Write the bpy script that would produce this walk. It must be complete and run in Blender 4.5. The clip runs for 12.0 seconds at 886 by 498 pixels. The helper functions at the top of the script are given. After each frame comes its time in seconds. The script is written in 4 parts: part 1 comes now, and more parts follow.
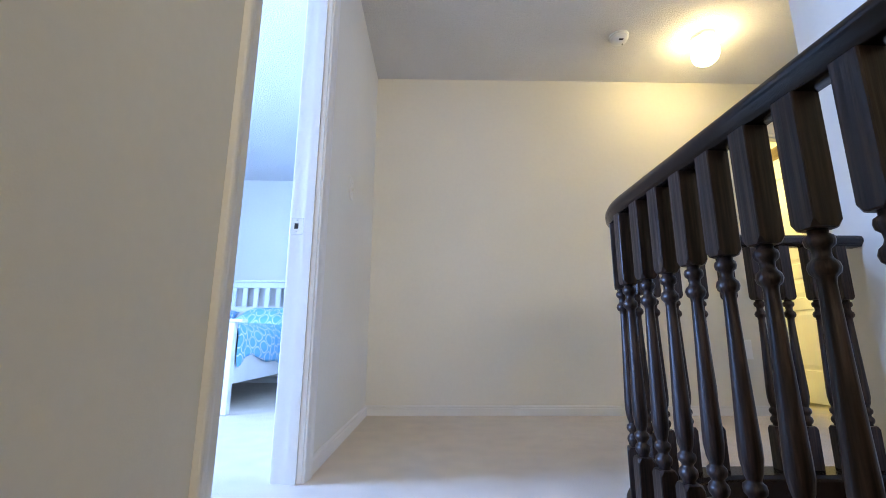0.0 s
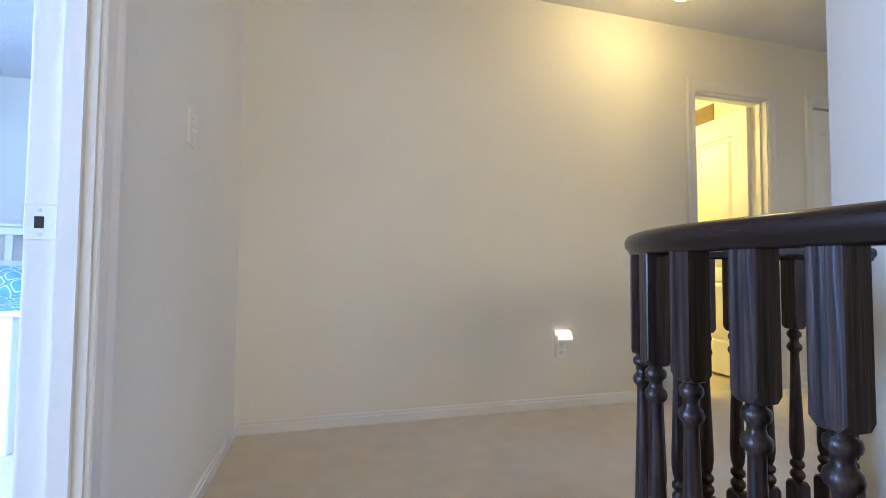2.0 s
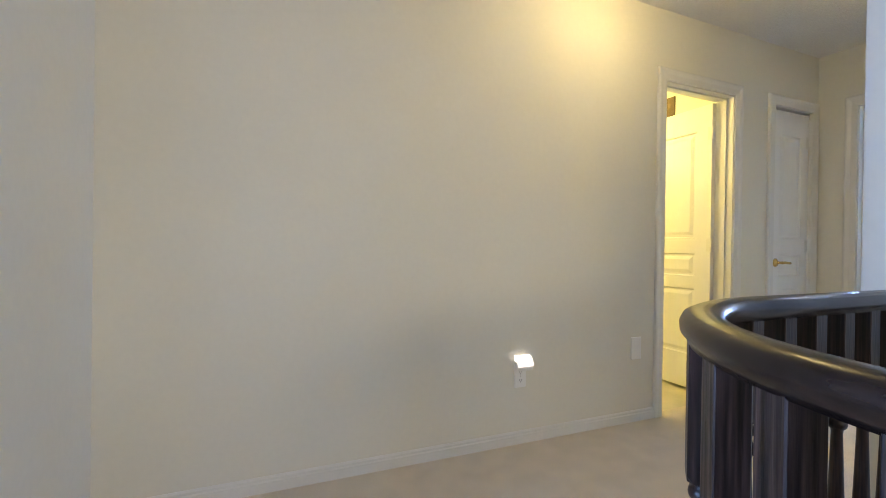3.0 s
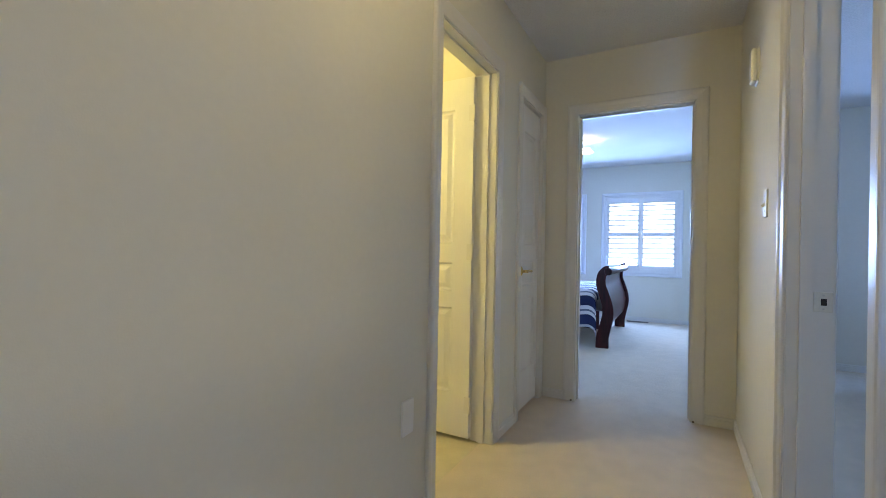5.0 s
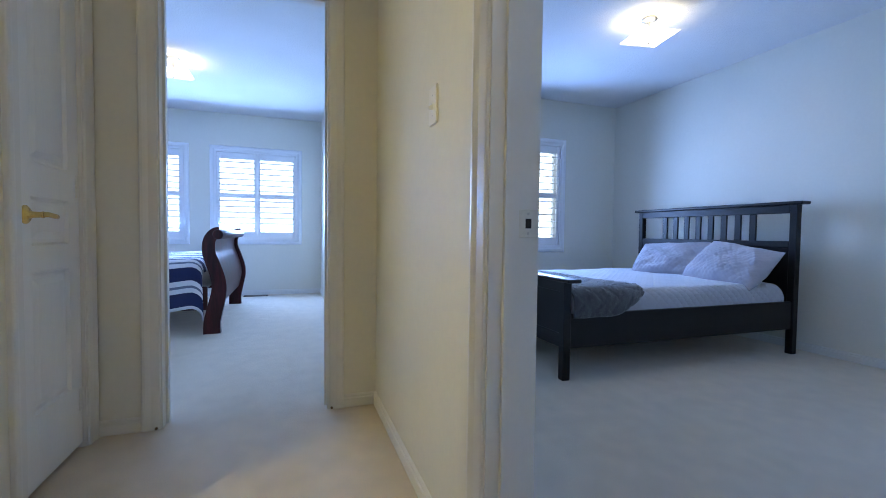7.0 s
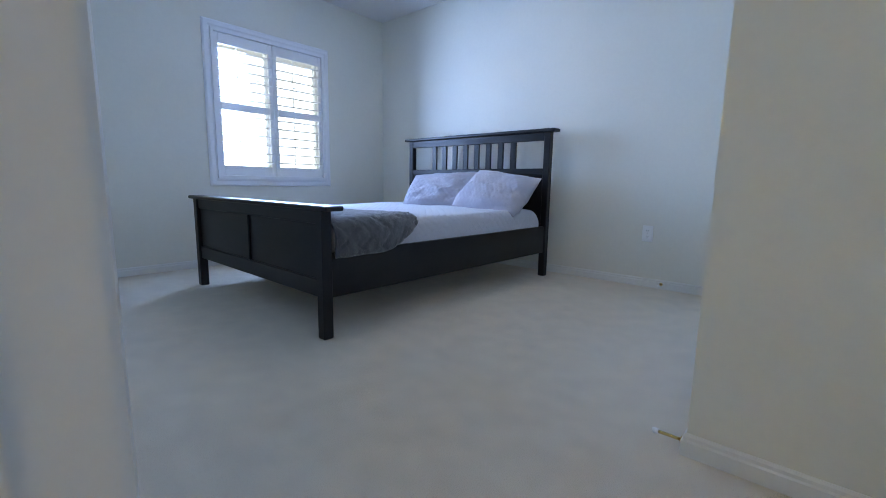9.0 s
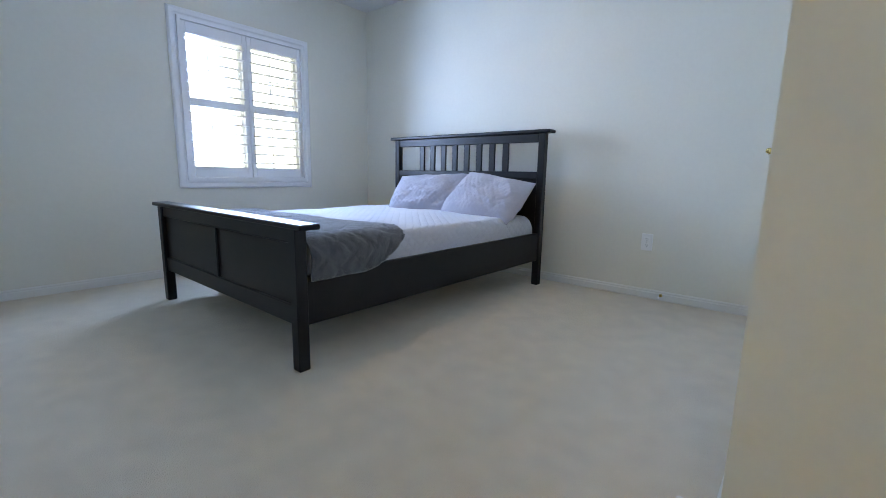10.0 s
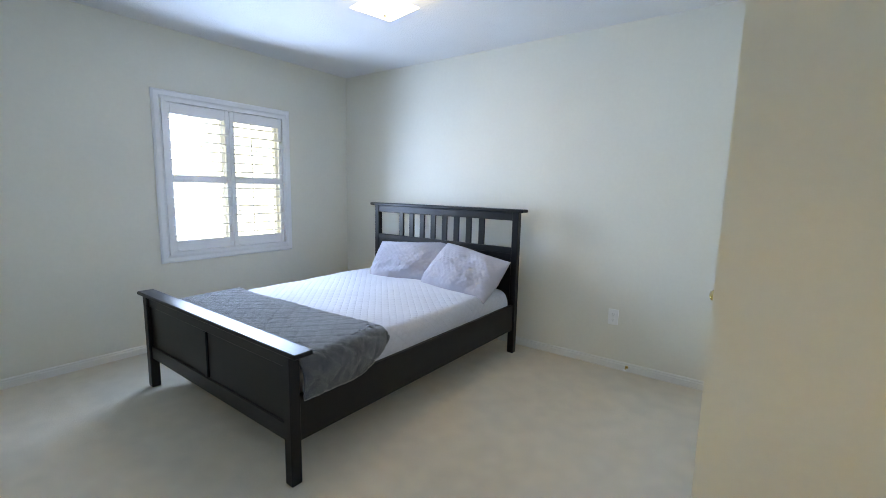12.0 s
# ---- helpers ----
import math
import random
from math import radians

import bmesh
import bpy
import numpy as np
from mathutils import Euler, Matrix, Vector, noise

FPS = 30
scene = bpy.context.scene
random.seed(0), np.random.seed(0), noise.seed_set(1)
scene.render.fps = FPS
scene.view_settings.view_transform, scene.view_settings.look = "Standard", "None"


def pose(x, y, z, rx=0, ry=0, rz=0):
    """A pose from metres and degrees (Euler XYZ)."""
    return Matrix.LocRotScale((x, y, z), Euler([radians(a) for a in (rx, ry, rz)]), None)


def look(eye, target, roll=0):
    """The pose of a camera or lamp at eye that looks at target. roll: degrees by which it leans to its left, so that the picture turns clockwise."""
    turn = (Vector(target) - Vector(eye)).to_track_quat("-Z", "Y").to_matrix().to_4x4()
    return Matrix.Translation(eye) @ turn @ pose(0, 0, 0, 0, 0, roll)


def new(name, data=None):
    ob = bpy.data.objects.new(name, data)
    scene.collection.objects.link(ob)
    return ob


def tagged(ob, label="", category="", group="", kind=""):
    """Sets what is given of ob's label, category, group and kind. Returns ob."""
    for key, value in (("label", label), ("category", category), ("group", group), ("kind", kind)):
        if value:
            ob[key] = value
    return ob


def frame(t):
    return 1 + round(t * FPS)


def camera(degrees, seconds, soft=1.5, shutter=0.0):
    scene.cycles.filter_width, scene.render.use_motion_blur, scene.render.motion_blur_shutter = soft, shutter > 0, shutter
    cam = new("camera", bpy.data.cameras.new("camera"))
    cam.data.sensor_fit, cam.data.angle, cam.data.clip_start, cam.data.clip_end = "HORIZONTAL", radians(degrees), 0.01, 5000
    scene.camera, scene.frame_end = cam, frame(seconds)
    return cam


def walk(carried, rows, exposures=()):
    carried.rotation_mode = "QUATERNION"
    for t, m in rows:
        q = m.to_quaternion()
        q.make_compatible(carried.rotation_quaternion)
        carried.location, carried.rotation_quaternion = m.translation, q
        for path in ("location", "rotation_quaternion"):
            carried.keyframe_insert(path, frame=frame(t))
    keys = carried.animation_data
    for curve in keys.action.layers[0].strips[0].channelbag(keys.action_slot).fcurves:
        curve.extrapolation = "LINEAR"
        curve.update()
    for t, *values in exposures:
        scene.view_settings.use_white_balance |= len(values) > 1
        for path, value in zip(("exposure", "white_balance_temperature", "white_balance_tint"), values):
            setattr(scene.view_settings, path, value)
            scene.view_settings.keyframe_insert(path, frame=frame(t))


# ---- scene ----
cam = camera(91.5, 12.0, soft=0.8)
PATH = [
    (0, (-0.119, 0.075, 0.478), (-0.085, 2.031, 0.893), 0.2),
    (0.5, (-0.138, 0.285, 0.559), (0.099, 2.243, 0.89), 0.1),
    (1, (-0.148, 0.428, 0.665), (0.186, 2.387, 0.89), 0.1),
    (1.5, (-0.161, 0.554, 0.757), (0.249, 2.505, 0.92), 0.3),
    (2, (-0.14, 0.73, 0.828), (0.373, 2.662, 0.908), 0.4),
    (2.5, (-0.104, 0.95, 0.941), (0.531, 2.846, 0.969), 0.7),
    (2.7, (-0.081, 1.023, 0.976), (0.6, 2.904, 0.984), 0.7),
    (4.3, (0.339, 1.955, 1.036), (1.79, 3.331, 1.04), 1.5),
    (4.5, (0.401, 2.013, 1.046), (1.952, 3.275, 1.062), 1.2),
    (5, (0.651, 2.174, 1.047), (2.406, 3.134, 1.052), 1.1),
    (5.5, (0.911, 2.283, 1.056), (2.799, 2.943, 1.06), 0.9),
    (6, (1.155, 2.369, 1.031), (3.143, 2.589, 1.034), 1.0),
    (6.5, (1.391, 2.347, 0.967), (3.372, 2.076, 0.943), 0.7),
    (7, (1.595, 2.27, 0.879), (3.48, 1.606, 0.806), 0.7),
    (7.5, (1.773, 2.186, 0.8), (3.467, 1.13, 0.666), 0.6),
    (7.7, (1.812, 2.144, 0.789), (3.42, 0.967, 0.619), 0.5),
    (9.3, (2.166, 1.735, 0.718), (3.457, 0.239, 0.408), 1.0),
    (9.5, (2.195, 1.703, 0.729), (3.477, 0.201, 0.411), 1.0),
    (10, (2.262, 1.642, 0.815), (3.522, 0.126, 0.476), 1.1),
    (10.5, (2.285, 1.611, 0.939), (3.536, 0.089, 0.596), 1.1),
    (11, (2.283, 1.622, 1.075), (3.529, 0.095, 0.737), 1.2),
    (11.5, (2.266, 1.659, 1.193), (3.495, 0.117, 0.861), 1.2),
    (12, (2.253, 1.736, 1.295), (3.425, 0.139, 1.019), 1.2),
]
walk(cam, [(t, look(eye, target, roll)) for t, eye, target, roll in PATH],
     exposures=[(0.0, 1.07, 6900, 12), (1.5, 1.02, 7350, 12), (2.5, 1.13, 7500, 10), (4.5, 0.53, 7100, 8), (5.5, 0.48, 6800, 8), (7.5, 0.46, 6450, 8), (9.5, 0.85, 8600, 8), (12.0, 1.05, 11500, 6)])

# ---- world, daylight and stair fill ----
world = bpy.data.worlds.new("sky")
scene.world = world
world.use_nodes = True
sky = world.node_tree.nodes.new("ShaderNodeTexSky")
sky.sky_type, sky.sun_disc = "NISHITA", False
sky.sun_elevation, sky.sun_rotation = radians(40), radians(200)
world.node_tree.nodes["Background"].inputs["Strength"].default_value = 0.1
world.node_tree.links.new(sky.outputs[0], world.node_tree.nodes["Background"].inputs["Color"])

sun_data = bpy.data.lights.new("sun", "SUN")
sun_data.energy, sun_data.angle, sun_data.color = 0.8, radians(15), (1.0, 0.95, 0.88)
sun = new("sun", sun_data)
sun.matrix_world = look((0, 0, 20), (3, 6, 0))

DAY = (0.245, 0.44, 1.0)
WARM = (1.0, 0.78, 0.42)


def area_lamp(name, eye, target, width, height, watts, tone=DAY, spread=115):
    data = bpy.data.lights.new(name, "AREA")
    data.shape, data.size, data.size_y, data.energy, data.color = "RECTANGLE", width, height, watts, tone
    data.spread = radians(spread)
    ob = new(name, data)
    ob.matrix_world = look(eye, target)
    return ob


# skylight in the openings of the bedroom windows
area_lamp("daylight_bedroom_c", (5.90, -0.208, 1.335), (4.0, 0.15, 1.28), 1.0, 1.0, 50, spread=158)
area_lamp("daylight_bedroom_b", (7.97, 3.40, 1.35), (5.0, 3.40, 1.0), 2.3, 1.0, 108, spread=160)
area_lamp("daylight_bedroom_a", (-4.2, 1.55, 1.4), (0.0, 1.55, 1.25), 1.2, 1.2, 215, spread=165)
# unseen warm fill lamp behind the landing, added to even out the hall's light
area_lamp("fill_stairs", (0.5, -3.2, 1.8), (0.5, 0.0, 1.5), 1.8, 1.0, 12, (1.0, 0.86, 0.66))
HALL_GLOW, ROOM_GLOW, BATH_GLOW, NIGHT_GLOW = 16.5, 4.1, 135.0, 0.55



# ---- materials ----
def material(name, color, rough=0.6, metal=0.0, vary=0.06, scale=3.0, grain=0.04, grain_scale=90.0, bump=0.1, bump_scale=300.0, bump_dist=0.002, stretch=(1, 1, 1), coat=0.0, sheen=0.0, dark=None, spec=0.5):
    m = bpy.data.materials.new(name)
    m.use_nodes = True
    nt = m.node_tree
    N, L = nt.nodes, nt.links
    b = N["Principled BSDF"]
    tc = N.new("ShaderNodeTexCoord")
    mp = N.new("ShaderNodeMapping")
    mp.inputs["Scale"].default_value = stretch
    L.new(tc.outputs["Object"], mp.inputs["Vector"])
    big, fine = N.new("ShaderNodeTexNoise"), N.new("ShaderNodeTexNoise")
    big.inputs["Scale"].default_value, big.inputs["Detail"].default_value = scale, 4
    fine.inputs["Scale"].default_value, fine.inputs["Detail"].default_value = grain_scale, 3
    for n in (big, fine):
        L.new(mp.outputs[0], n.inputs["Vector"])
    low = dark or tuple(c * (1 - 2.2 * vary) for c in color)
    high = tuple(min(1.0, c * (1 + 1.2 * vary)) for c in color)
    mix = N.new("ShaderNodeMix")
    mix.data_type = "RGBA"
    mix.inputs["A"].default_value, mix.inputs["B"].default_value = (*low, 1), (*high, 1)
    ramp = N.new("ShaderNodeMapRange")
    ramp.inputs["From Min"].default_value, ramp.inputs["From Max"].default_value = 0.3, 0.7
    L.new(big.outputs["Fac"], ramp.inputs["Value"])
    L.new(ramp.outputs[0], mix.inputs["Factor"])
    mix2 = N.new("ShaderNodeMix")
    mix2.data_type, mix2.blend_type = "RGBA", "MULTIPLY"
    mix2.inputs["Factor"].default_value = 1.0
    r2 = N.new("ShaderNodeMapRange")
    r2.inputs["From Min"].default_value, r2.inputs["From Max"].default_value = 0.3, 0.7
    r2.inputs["To Min"].default_value, r2.inputs["To Max"].default_value = 1 - 2 * grain, 1.0
    L.new(fine.outputs["Fac"], r2.inputs["Value"])
    L.new(mix.outputs["Result"], mix2.inputs["A"])
    L.new(r2.outputs[0], mix2.inputs["B"])
    L.new(mix2.outputs["Result"], b.inputs["Base Color"])
    b.inputs["Roughness"].default_value, b.inputs["Metallic"].default_value = rough, metal
    b.inputs["Coat Weight"].default_value, b.inputs["Coat Roughness"].default_value = coat, 0.15
    b.inputs["Sheen Weight"].default_value = sheen
    b.inputs["Specular IOR Level"].default_value = spec
    if bump > 0:
        nz = N.new("ShaderNodeTexNoise")
        nz.inputs["Scale"].default_value, nz.inputs["Detail"].default_value = bump_scale, 3
        L.new(mp.outputs[0], nz.inputs["Vector"])
        bp = N.new("ShaderNodeBump")
        bp.inputs["Strength"].default_value, bp.inputs["Distance"].default_value = bump, bump_dist
        L.new(nz.outputs["Fac"], bp.inputs["Height"])
        L.new(bp.outputs[0], b.inputs["Normal"])
    return m


def node_of(m, kind):
    return m.node_tree.nodes.new(kind)


def maths(m, op, a, b=None, c=None):
    n = node_of(m, "ShaderNodeMath")
    n.operation = op
    for k, v in enumerate((a, b, c)):
        if v is None:
            continue
        if isinstance(v, (int, float)):
            n.inputs[k].default_value = v
        else:
            m.node_tree.links.new(v, n.inputs[k])
    return n.outputs[0]


def glow(name, color, strength):
    m = bpy.data.materials.new(name)
    m.use_nodes = True
    b = m.node_tree.nodes["Principled BSDF"]
    b.inputs["Base Color"].default_value = (0.9, 0.88, 0.85, 1)
    b.inputs["Roughness"].default_value = 0.3
    b.inputs["Emission Color"].default_value = (*color, 1)
    b.inputs["Emission Strength"].default_value = strength
    return m


WALL = material("wall_paint", (0.745, 0.725, 0.635), 0.68, vary=0.018, scale=1.3, grain=0.012, grain_scale=40, bump=0.12, bump_scale=260, spec=0.3)
CEILING = material("stippled_ceiling_paint", (0.78, 0.775, 0.76), 0.9, vary=0.02, scale=2, grain=0.06, grain_scale=120, bump=0.9, bump_scale=110, bump_dist=0.006)
TRIM = material("trim_paint", (0.74, 0.73, 0.69), 0.32, vary=0.015, scale=4, grain=0.01, bump=0.05, bump_scale=120)
DOORPAINT = material("door_paint", (0.80, 0.795, 0.77), 0.38, vary=0.015, scale=3, grain=0.015, bump=0.12, bump_scale=60, stretch=(3, 3, 0.3))
CARPET = material("cut_pile_carpet", (0.83, 0.715, 0.555), 0.95, vary=0.034, scale=9, grain=0.16, grain_scale=330, bump=0.7, bump_scale=420, bump_dist=0.006, sheen=0.25)
TILE = material("bath_floor_vinyl", (0.62, 0.56, 0.42), 0.35, vary=0.06, scale=6, grain=0.03, bump=0.05)
OAK = material("dark_stained_oak", (0.036, 0.0205, 0.0165), 0.38, vary=0.44, scale=60, grain=0.34, grain_scale=130, bump=0.4, bump_scale=80, bump_dist=0.003, stretch=(1.6, 1.6, 0.07), spec=0.33)
OAK_RAIL = material("dark_oak_handrail", (0.02, 0.011, 0.0085), 0.26, vary=0.3, scale=14, grain=0.22, grain_scale=90, bump=0.2, bump_scale=60, stretch=(1.2, 0.12, 1.2), spec=0.3, coat=0.08)
BLACK = material("black_brown_stain", (0.0075, 0.0072, 0.0078), 0.38, vary=0.25, scale=5, grain=0.25, grain_scale=60, bump=0.1, bump_scale=50, stretch=(0.3, 2, 2), spec=0.32)
WHITEWOOD = material("white_stained_pine", (0.82, 0.83, 0.84), 0.38, vary=0.02, scale=5, grain=0.03, bump=0.05, bump_scale=60)
MAHOGANY = material("red_mahogany", (0.060, 0.008, 0.008), 0.34, vary=0.35, scale=9, grain=0.2, grain_scale=60, bump=0.05, stretch=(2, 2, 0.25), coat=0.0, spec=0.28)
BRASS = material("polished_brass", (0.75, 0.56, 0.22), 0.22, 1.0, vary=0.05, bump=0.02)
STEEL = material("brushed_nickel", (0.6, 0.58, 0.54), 0.3, 1.0, vary=0.04, bump=0.03)
PLASTIC = material("white_plastic", (0.82, 0.82, 0.80), 0.35, vary=0.01, grain=0.005, bump=0.0)
IVORY = material("ivory_plastic", (0.76, 0.74, 0.67), 0.4, vary=0.01, grain=0.005, bump=0.0)
DARK = material("dark_recess", (0.015, 0.013, 0.012), 0.7, vary=0.1, bump=0.0)
BROWN = material("brown_vent_paint", (0.16, 0.11, 0.05), 0.6, vary=0.1, bump=0.05)
SHUTTER = material("shutter_paint", (0.80, 0.81, 0.82), 0.4, vary=0.01, grain=0.005, bump=0.03)
PILLOW = material("quilted_white_cotton", (0.40, 0.39, 0.435), 0.9, vary=0.03, scale=6, grain=0.04, grain_scale=300, bump=0.3, bump_scale=350, sheen=0.2)
THROW = material("grey_plush", (0.092, 0.098, 0.108), 0.95, vary=0.25, scale=14, grain=0.25, grain_scale=220, bump=0.8, bump_scale=260, bump_dist=0.006, sheen=0.6)
MATTRESS = material("mattress_ticking", (0.7, 0.7, 0.7), 0.9)


def quilt_material():
    """White cotton with stitched diamonds."""
    m = material("diamond_quilt", (0.53, 0.53, 0.57), 0.9, vary=0.02, scale=5, grain=0.03, grain_scale=300, bump=0, sheen=0.2)
    tc = node_of(m, "ShaderNodeTexCoord")
    sp = node_of(m, "ShaderNodeSeparateXYZ")
    m.node_tree.links.new(tc.outputs["UV"], sp.inputs[0])
    k = 52.0
    a = maths(m, "ABSOLUTE", maths(m, "SINE", maths(m, "MULTIPLY", maths(m, "ADD", sp.outputs[0], sp.outputs[1]), k)))
    c = maths(m, "ABSOLUTE", maths(m, "SINE", maths(m, "MULTIPLY", maths(m, "SUBTRACT", sp.outputs[0], sp.outputs[1]), k)))
    h = maths(m, "POWER", maths(m, "MULTIPLY", a, c), 0.5)
    nz = node_of(m, "ShaderNodeTexNoise")
    nz.inputs["Scale"].default_value = 18
    h2 = maths(m, "ADD", h, maths(m, "MULTIPLY", nz.outputs["Fac"], 1.2))
    bp = node_of(m, "ShaderNodeBump")
    bp.inputs["Strength"].default_value, bp.inputs["Distance"].default_value = 0.6, 0.007
    m.node_tree.links.new(h2, bp.inputs["Height"])
    m.node_tree.links.new(bp.outputs[0], m.node_tree.nodes["Principled BSDF"].inputs["Normal"])
    return m


def trellis_material():
    """Blue cotton printed with a white rounded trellis."""
    m = material("blue_trellis_print", (0.1, 0.4, 0.75), 0.85, vary=0.02, bump=0.3, bump_scale=14, bump_dist=0.02)
    tc = node_of(m, "ShaderNodeTexCoord")
    sp = node_of(m, "ShaderNodeSeparateXYZ")
    m.node_tree.links.new(tc.outputs["UV"], sp.inputs[0])
    k = 6.2832 / 0.135
    cu = maths(m, "COSINE", maths(m, "MULTIPLY", sp.outputs[0], k))
    cv = maths(m, "COSINE", maths(m, "MULTIPLY", sp.outputs[1], k * 0.8))
    d = maths(m, "ABSOLUTE", maths(m, "SUBTRACT", maths(m, "ABSOLUTE", maths(m, "ADD", cu, cv)), 0.5))
    line = maths(m, "LESS_THAN", d, 0.2)
    mix = node_of(m, "ShaderNodeMix")
    mix.data_type = "RGBA"
    mix.inputs["A"].default_value, mix.inputs["B"].default_value = (0.16, 0.50, 0.80, 1), (0.82, 0.85, 0.87, 1)
    m.node_tree.links.new(line, mix.inputs["Factor"])
    m.node_tree.links.new(mix.outputs["Result"], m.node_tree.nodes["Principled BSDF"].inputs["Base Color"])
    return m


def stripe_material():
    """Navy comforter with white and grey stripes along the bed."""
    m = material("striped_comforter", (0.5, 0.5, 0.5), 0.85, vary=0.02, bump=0.3, bump_scale=20, bump_dist=0.01)
    tc = node_of(m, "ShaderNodeTexCoord")
    sp = node_of(m, "ShaderNodeSeparateXYZ")
    m.node_tree.links.new(tc.outputs["UV"], sp.inputs[0])
    f = maths(m, "FRACT", maths(m, "DIVIDE", maths(m, "ADD", sp.outputs[0], 10.0), 0.215))
    ramp = node_of(m, "ShaderNodeValToRGB")
    cr = ramp.color_ramp
    cr.interpolation = "CONSTANT"
    cr.elements[0].position, cr.elements[0].color = 0.0, (0.012, 0.02, 0.085, 1)
    cr.elements[1].position, cr.elements[1].color = 0.52, (0.75, 0.76, 0.8, 1)
    for p, c in ((0.70, (0.16, 0.19, 0.27, 1)), (0.80, (0.75, 0.76, 0.8, 1))):
        e = cr.elements.new(p)
        e.color = c
    m.node_tree.links.new(f, ramp.inputs[0])
    m.node_tree.links.new(ramp.outputs[0], m.node_tree.nodes["Principled BSDF"].inputs["Base Color"])
    return m


def glass_material():
    m = bpy.data.materials.new("window_glass")
    m.use_nodes = True
    nt = m.node_tree
    nt.nodes.remove(nt.nodes["Principled BSDF"])
    tr, gl, mx, fr = (nt.nodes.new(k) for k in ("ShaderNodeBsdfTransparent", "ShaderNodeBsdfGlossy", "ShaderNodeMixShader", "ShaderNodeFresnel"))
    gl.inputs["Roughness"].default_value = 0.02
    fr.inputs["IOR"].default_value = 1.3
    nt.links.new(fr.outputs[0], mx.inputs[0])
    nt.links.new(tr.outputs[0], mx.inputs[1])
    nt.links.new(gl.outputs[0], mx.inputs[2])
    nt.links.new(mx.outputs[0], nt.nodes["Material Output"].inputs[0])
    return m


QUILT, TRELLIS, STRIPES, GLASS = quilt_material(), trellis_material(), stripe_material(), glass_material()
LAMP_HALL = glow("lit_opal_glass", (1.0, 0.79, 0.40), HALL_GLOW)
LAMP_ROOM = glow("lit_frosted_glass", (1.0, 0.86, 0.62), ROOM_GLOW)
LAMP_BATH = glow("lit_vanity_globe", (1.0, 0.82, 0.31), BATH_GLOW)
LAMP_NIGHT = glow("lit_night_diffuser", (1.0, 0.93, 0.97), NIGHT_GLOW)


# ---- mesh helpers ----
def part(name, bm, mat, parent=None, label="", smooth=False):
    """Links a bmesh as one mesh object, under parent where one is given."""
    bmesh.ops.recalc_face_normals(bm, faces=bm.faces)
    me = bpy.data.meshes.new(name)
    if smooth:
        for f in bm.faces:
            f.smooth = True
    bm.to_mesh(me)
    bm.free()
    me.materials.append(mat)
    ob = new(name, me)
    if parent:
        ob.parent = parent
    if label:
        ob["label"] = label
    return ob


def shared(name, me, parent, m):
    """One more piece on the mesh me."""
    ob = new(name, me)
    ob.parent = parent
    ob.matrix_basis = m
    return ob


def thing(name, m, label, category, group="", kind=""):
    ob = new(name)
    ob.empty_display_size = 0.1
    ob.matrix_world = m
    return tagged(ob, label, category, group, kind)


def box(bm, x0, x1, y0, y1, z0, z1, bevel=0.0, seg=1):
    vs = [bm.verts.new((x, y, z)) for x in (x0, x1) for y in (y0, y1) for z in (z0, z1)]
    fs = [bm.faces.new([vs[i] for i in q]) for q in ((0, 1, 3, 2), (4, 6, 7, 5), (0, 4, 5, 1), (2, 3, 7, 6), (0, 2, 6, 4), (1, 5, 7, 3))]
    if bevel:
        es = list({e for f in fs for e in f.edges})
        bmesh.ops.bevel(bm, geom=es, offset=bevel, segments=seg, affect="EDGES", clamp_overlap=True)
    return bm


def boxed(*args, **kw):
    return box(bmesh.new(), *args, **kw)


def sweep(bm, path, profile, n, closed=False):
    """Sweeps a closed profile (across, along n) along a path in a plane with normal n, with mitred corners."""
    n = Vector(n)
    path = [Vector(p) for p in path]
    rings = []
    last = len(path) - 1
    for i, p in enumerate(path):
        a = (p - path[i - 1]).normalized() if i or closed else None
        b = (path[(i + 1) % len(path)] - p).normalized() if i < last or closed else None
        a, b = a or b, b or a
        s1, s2 = n.cross(a), n.cross(b)
        s = s1 + s2
        s = s / max(0.2, s.dot(s1))
        rings.append([bm.verts.new(p + s * u + n * v) for u, v in profile])
    k = len(profile)
    for i in range(len(rings) - (0 if closed else 1)):
        r, q = rings[i], rings[(i + 1) % len(rings)]
        for j in range(k):
            bm.faces.new((r[j], r[(j + 1) % k], q[(j + 1) % k], q[j]))
    if not closed:
        bm.faces.new(rings[0])
        bm.faces.new(rings[-1][::-1])
    return bm


def lathe(bm, profile, seg=16, axis_m=None):
    """Turns (radius, height) pairs about z."""
    rings = []
    for r, z in profile:
        rings.append([bm.verts.new((r * math.cos(2 * math.pi * i / seg), r * math.sin(2 * math.pi * i / seg), z)) for i in range(seg)])
    for a, b in zip(rings, rings[1:]):
        for i in range(seg):
            f = bm.faces.new((a[i], a[(i + 1) % seg], b[(i + 1) % seg], b[i]))
            f.smooth = True
    bm.faces.new(rings[0][::-1])
    bm.faces.new(rings[-1])
    if axis_m:
        bmesh.ops.transform(bm, matrix=axis_m, verts=[v for ring in rings for v in ring])
    return bm


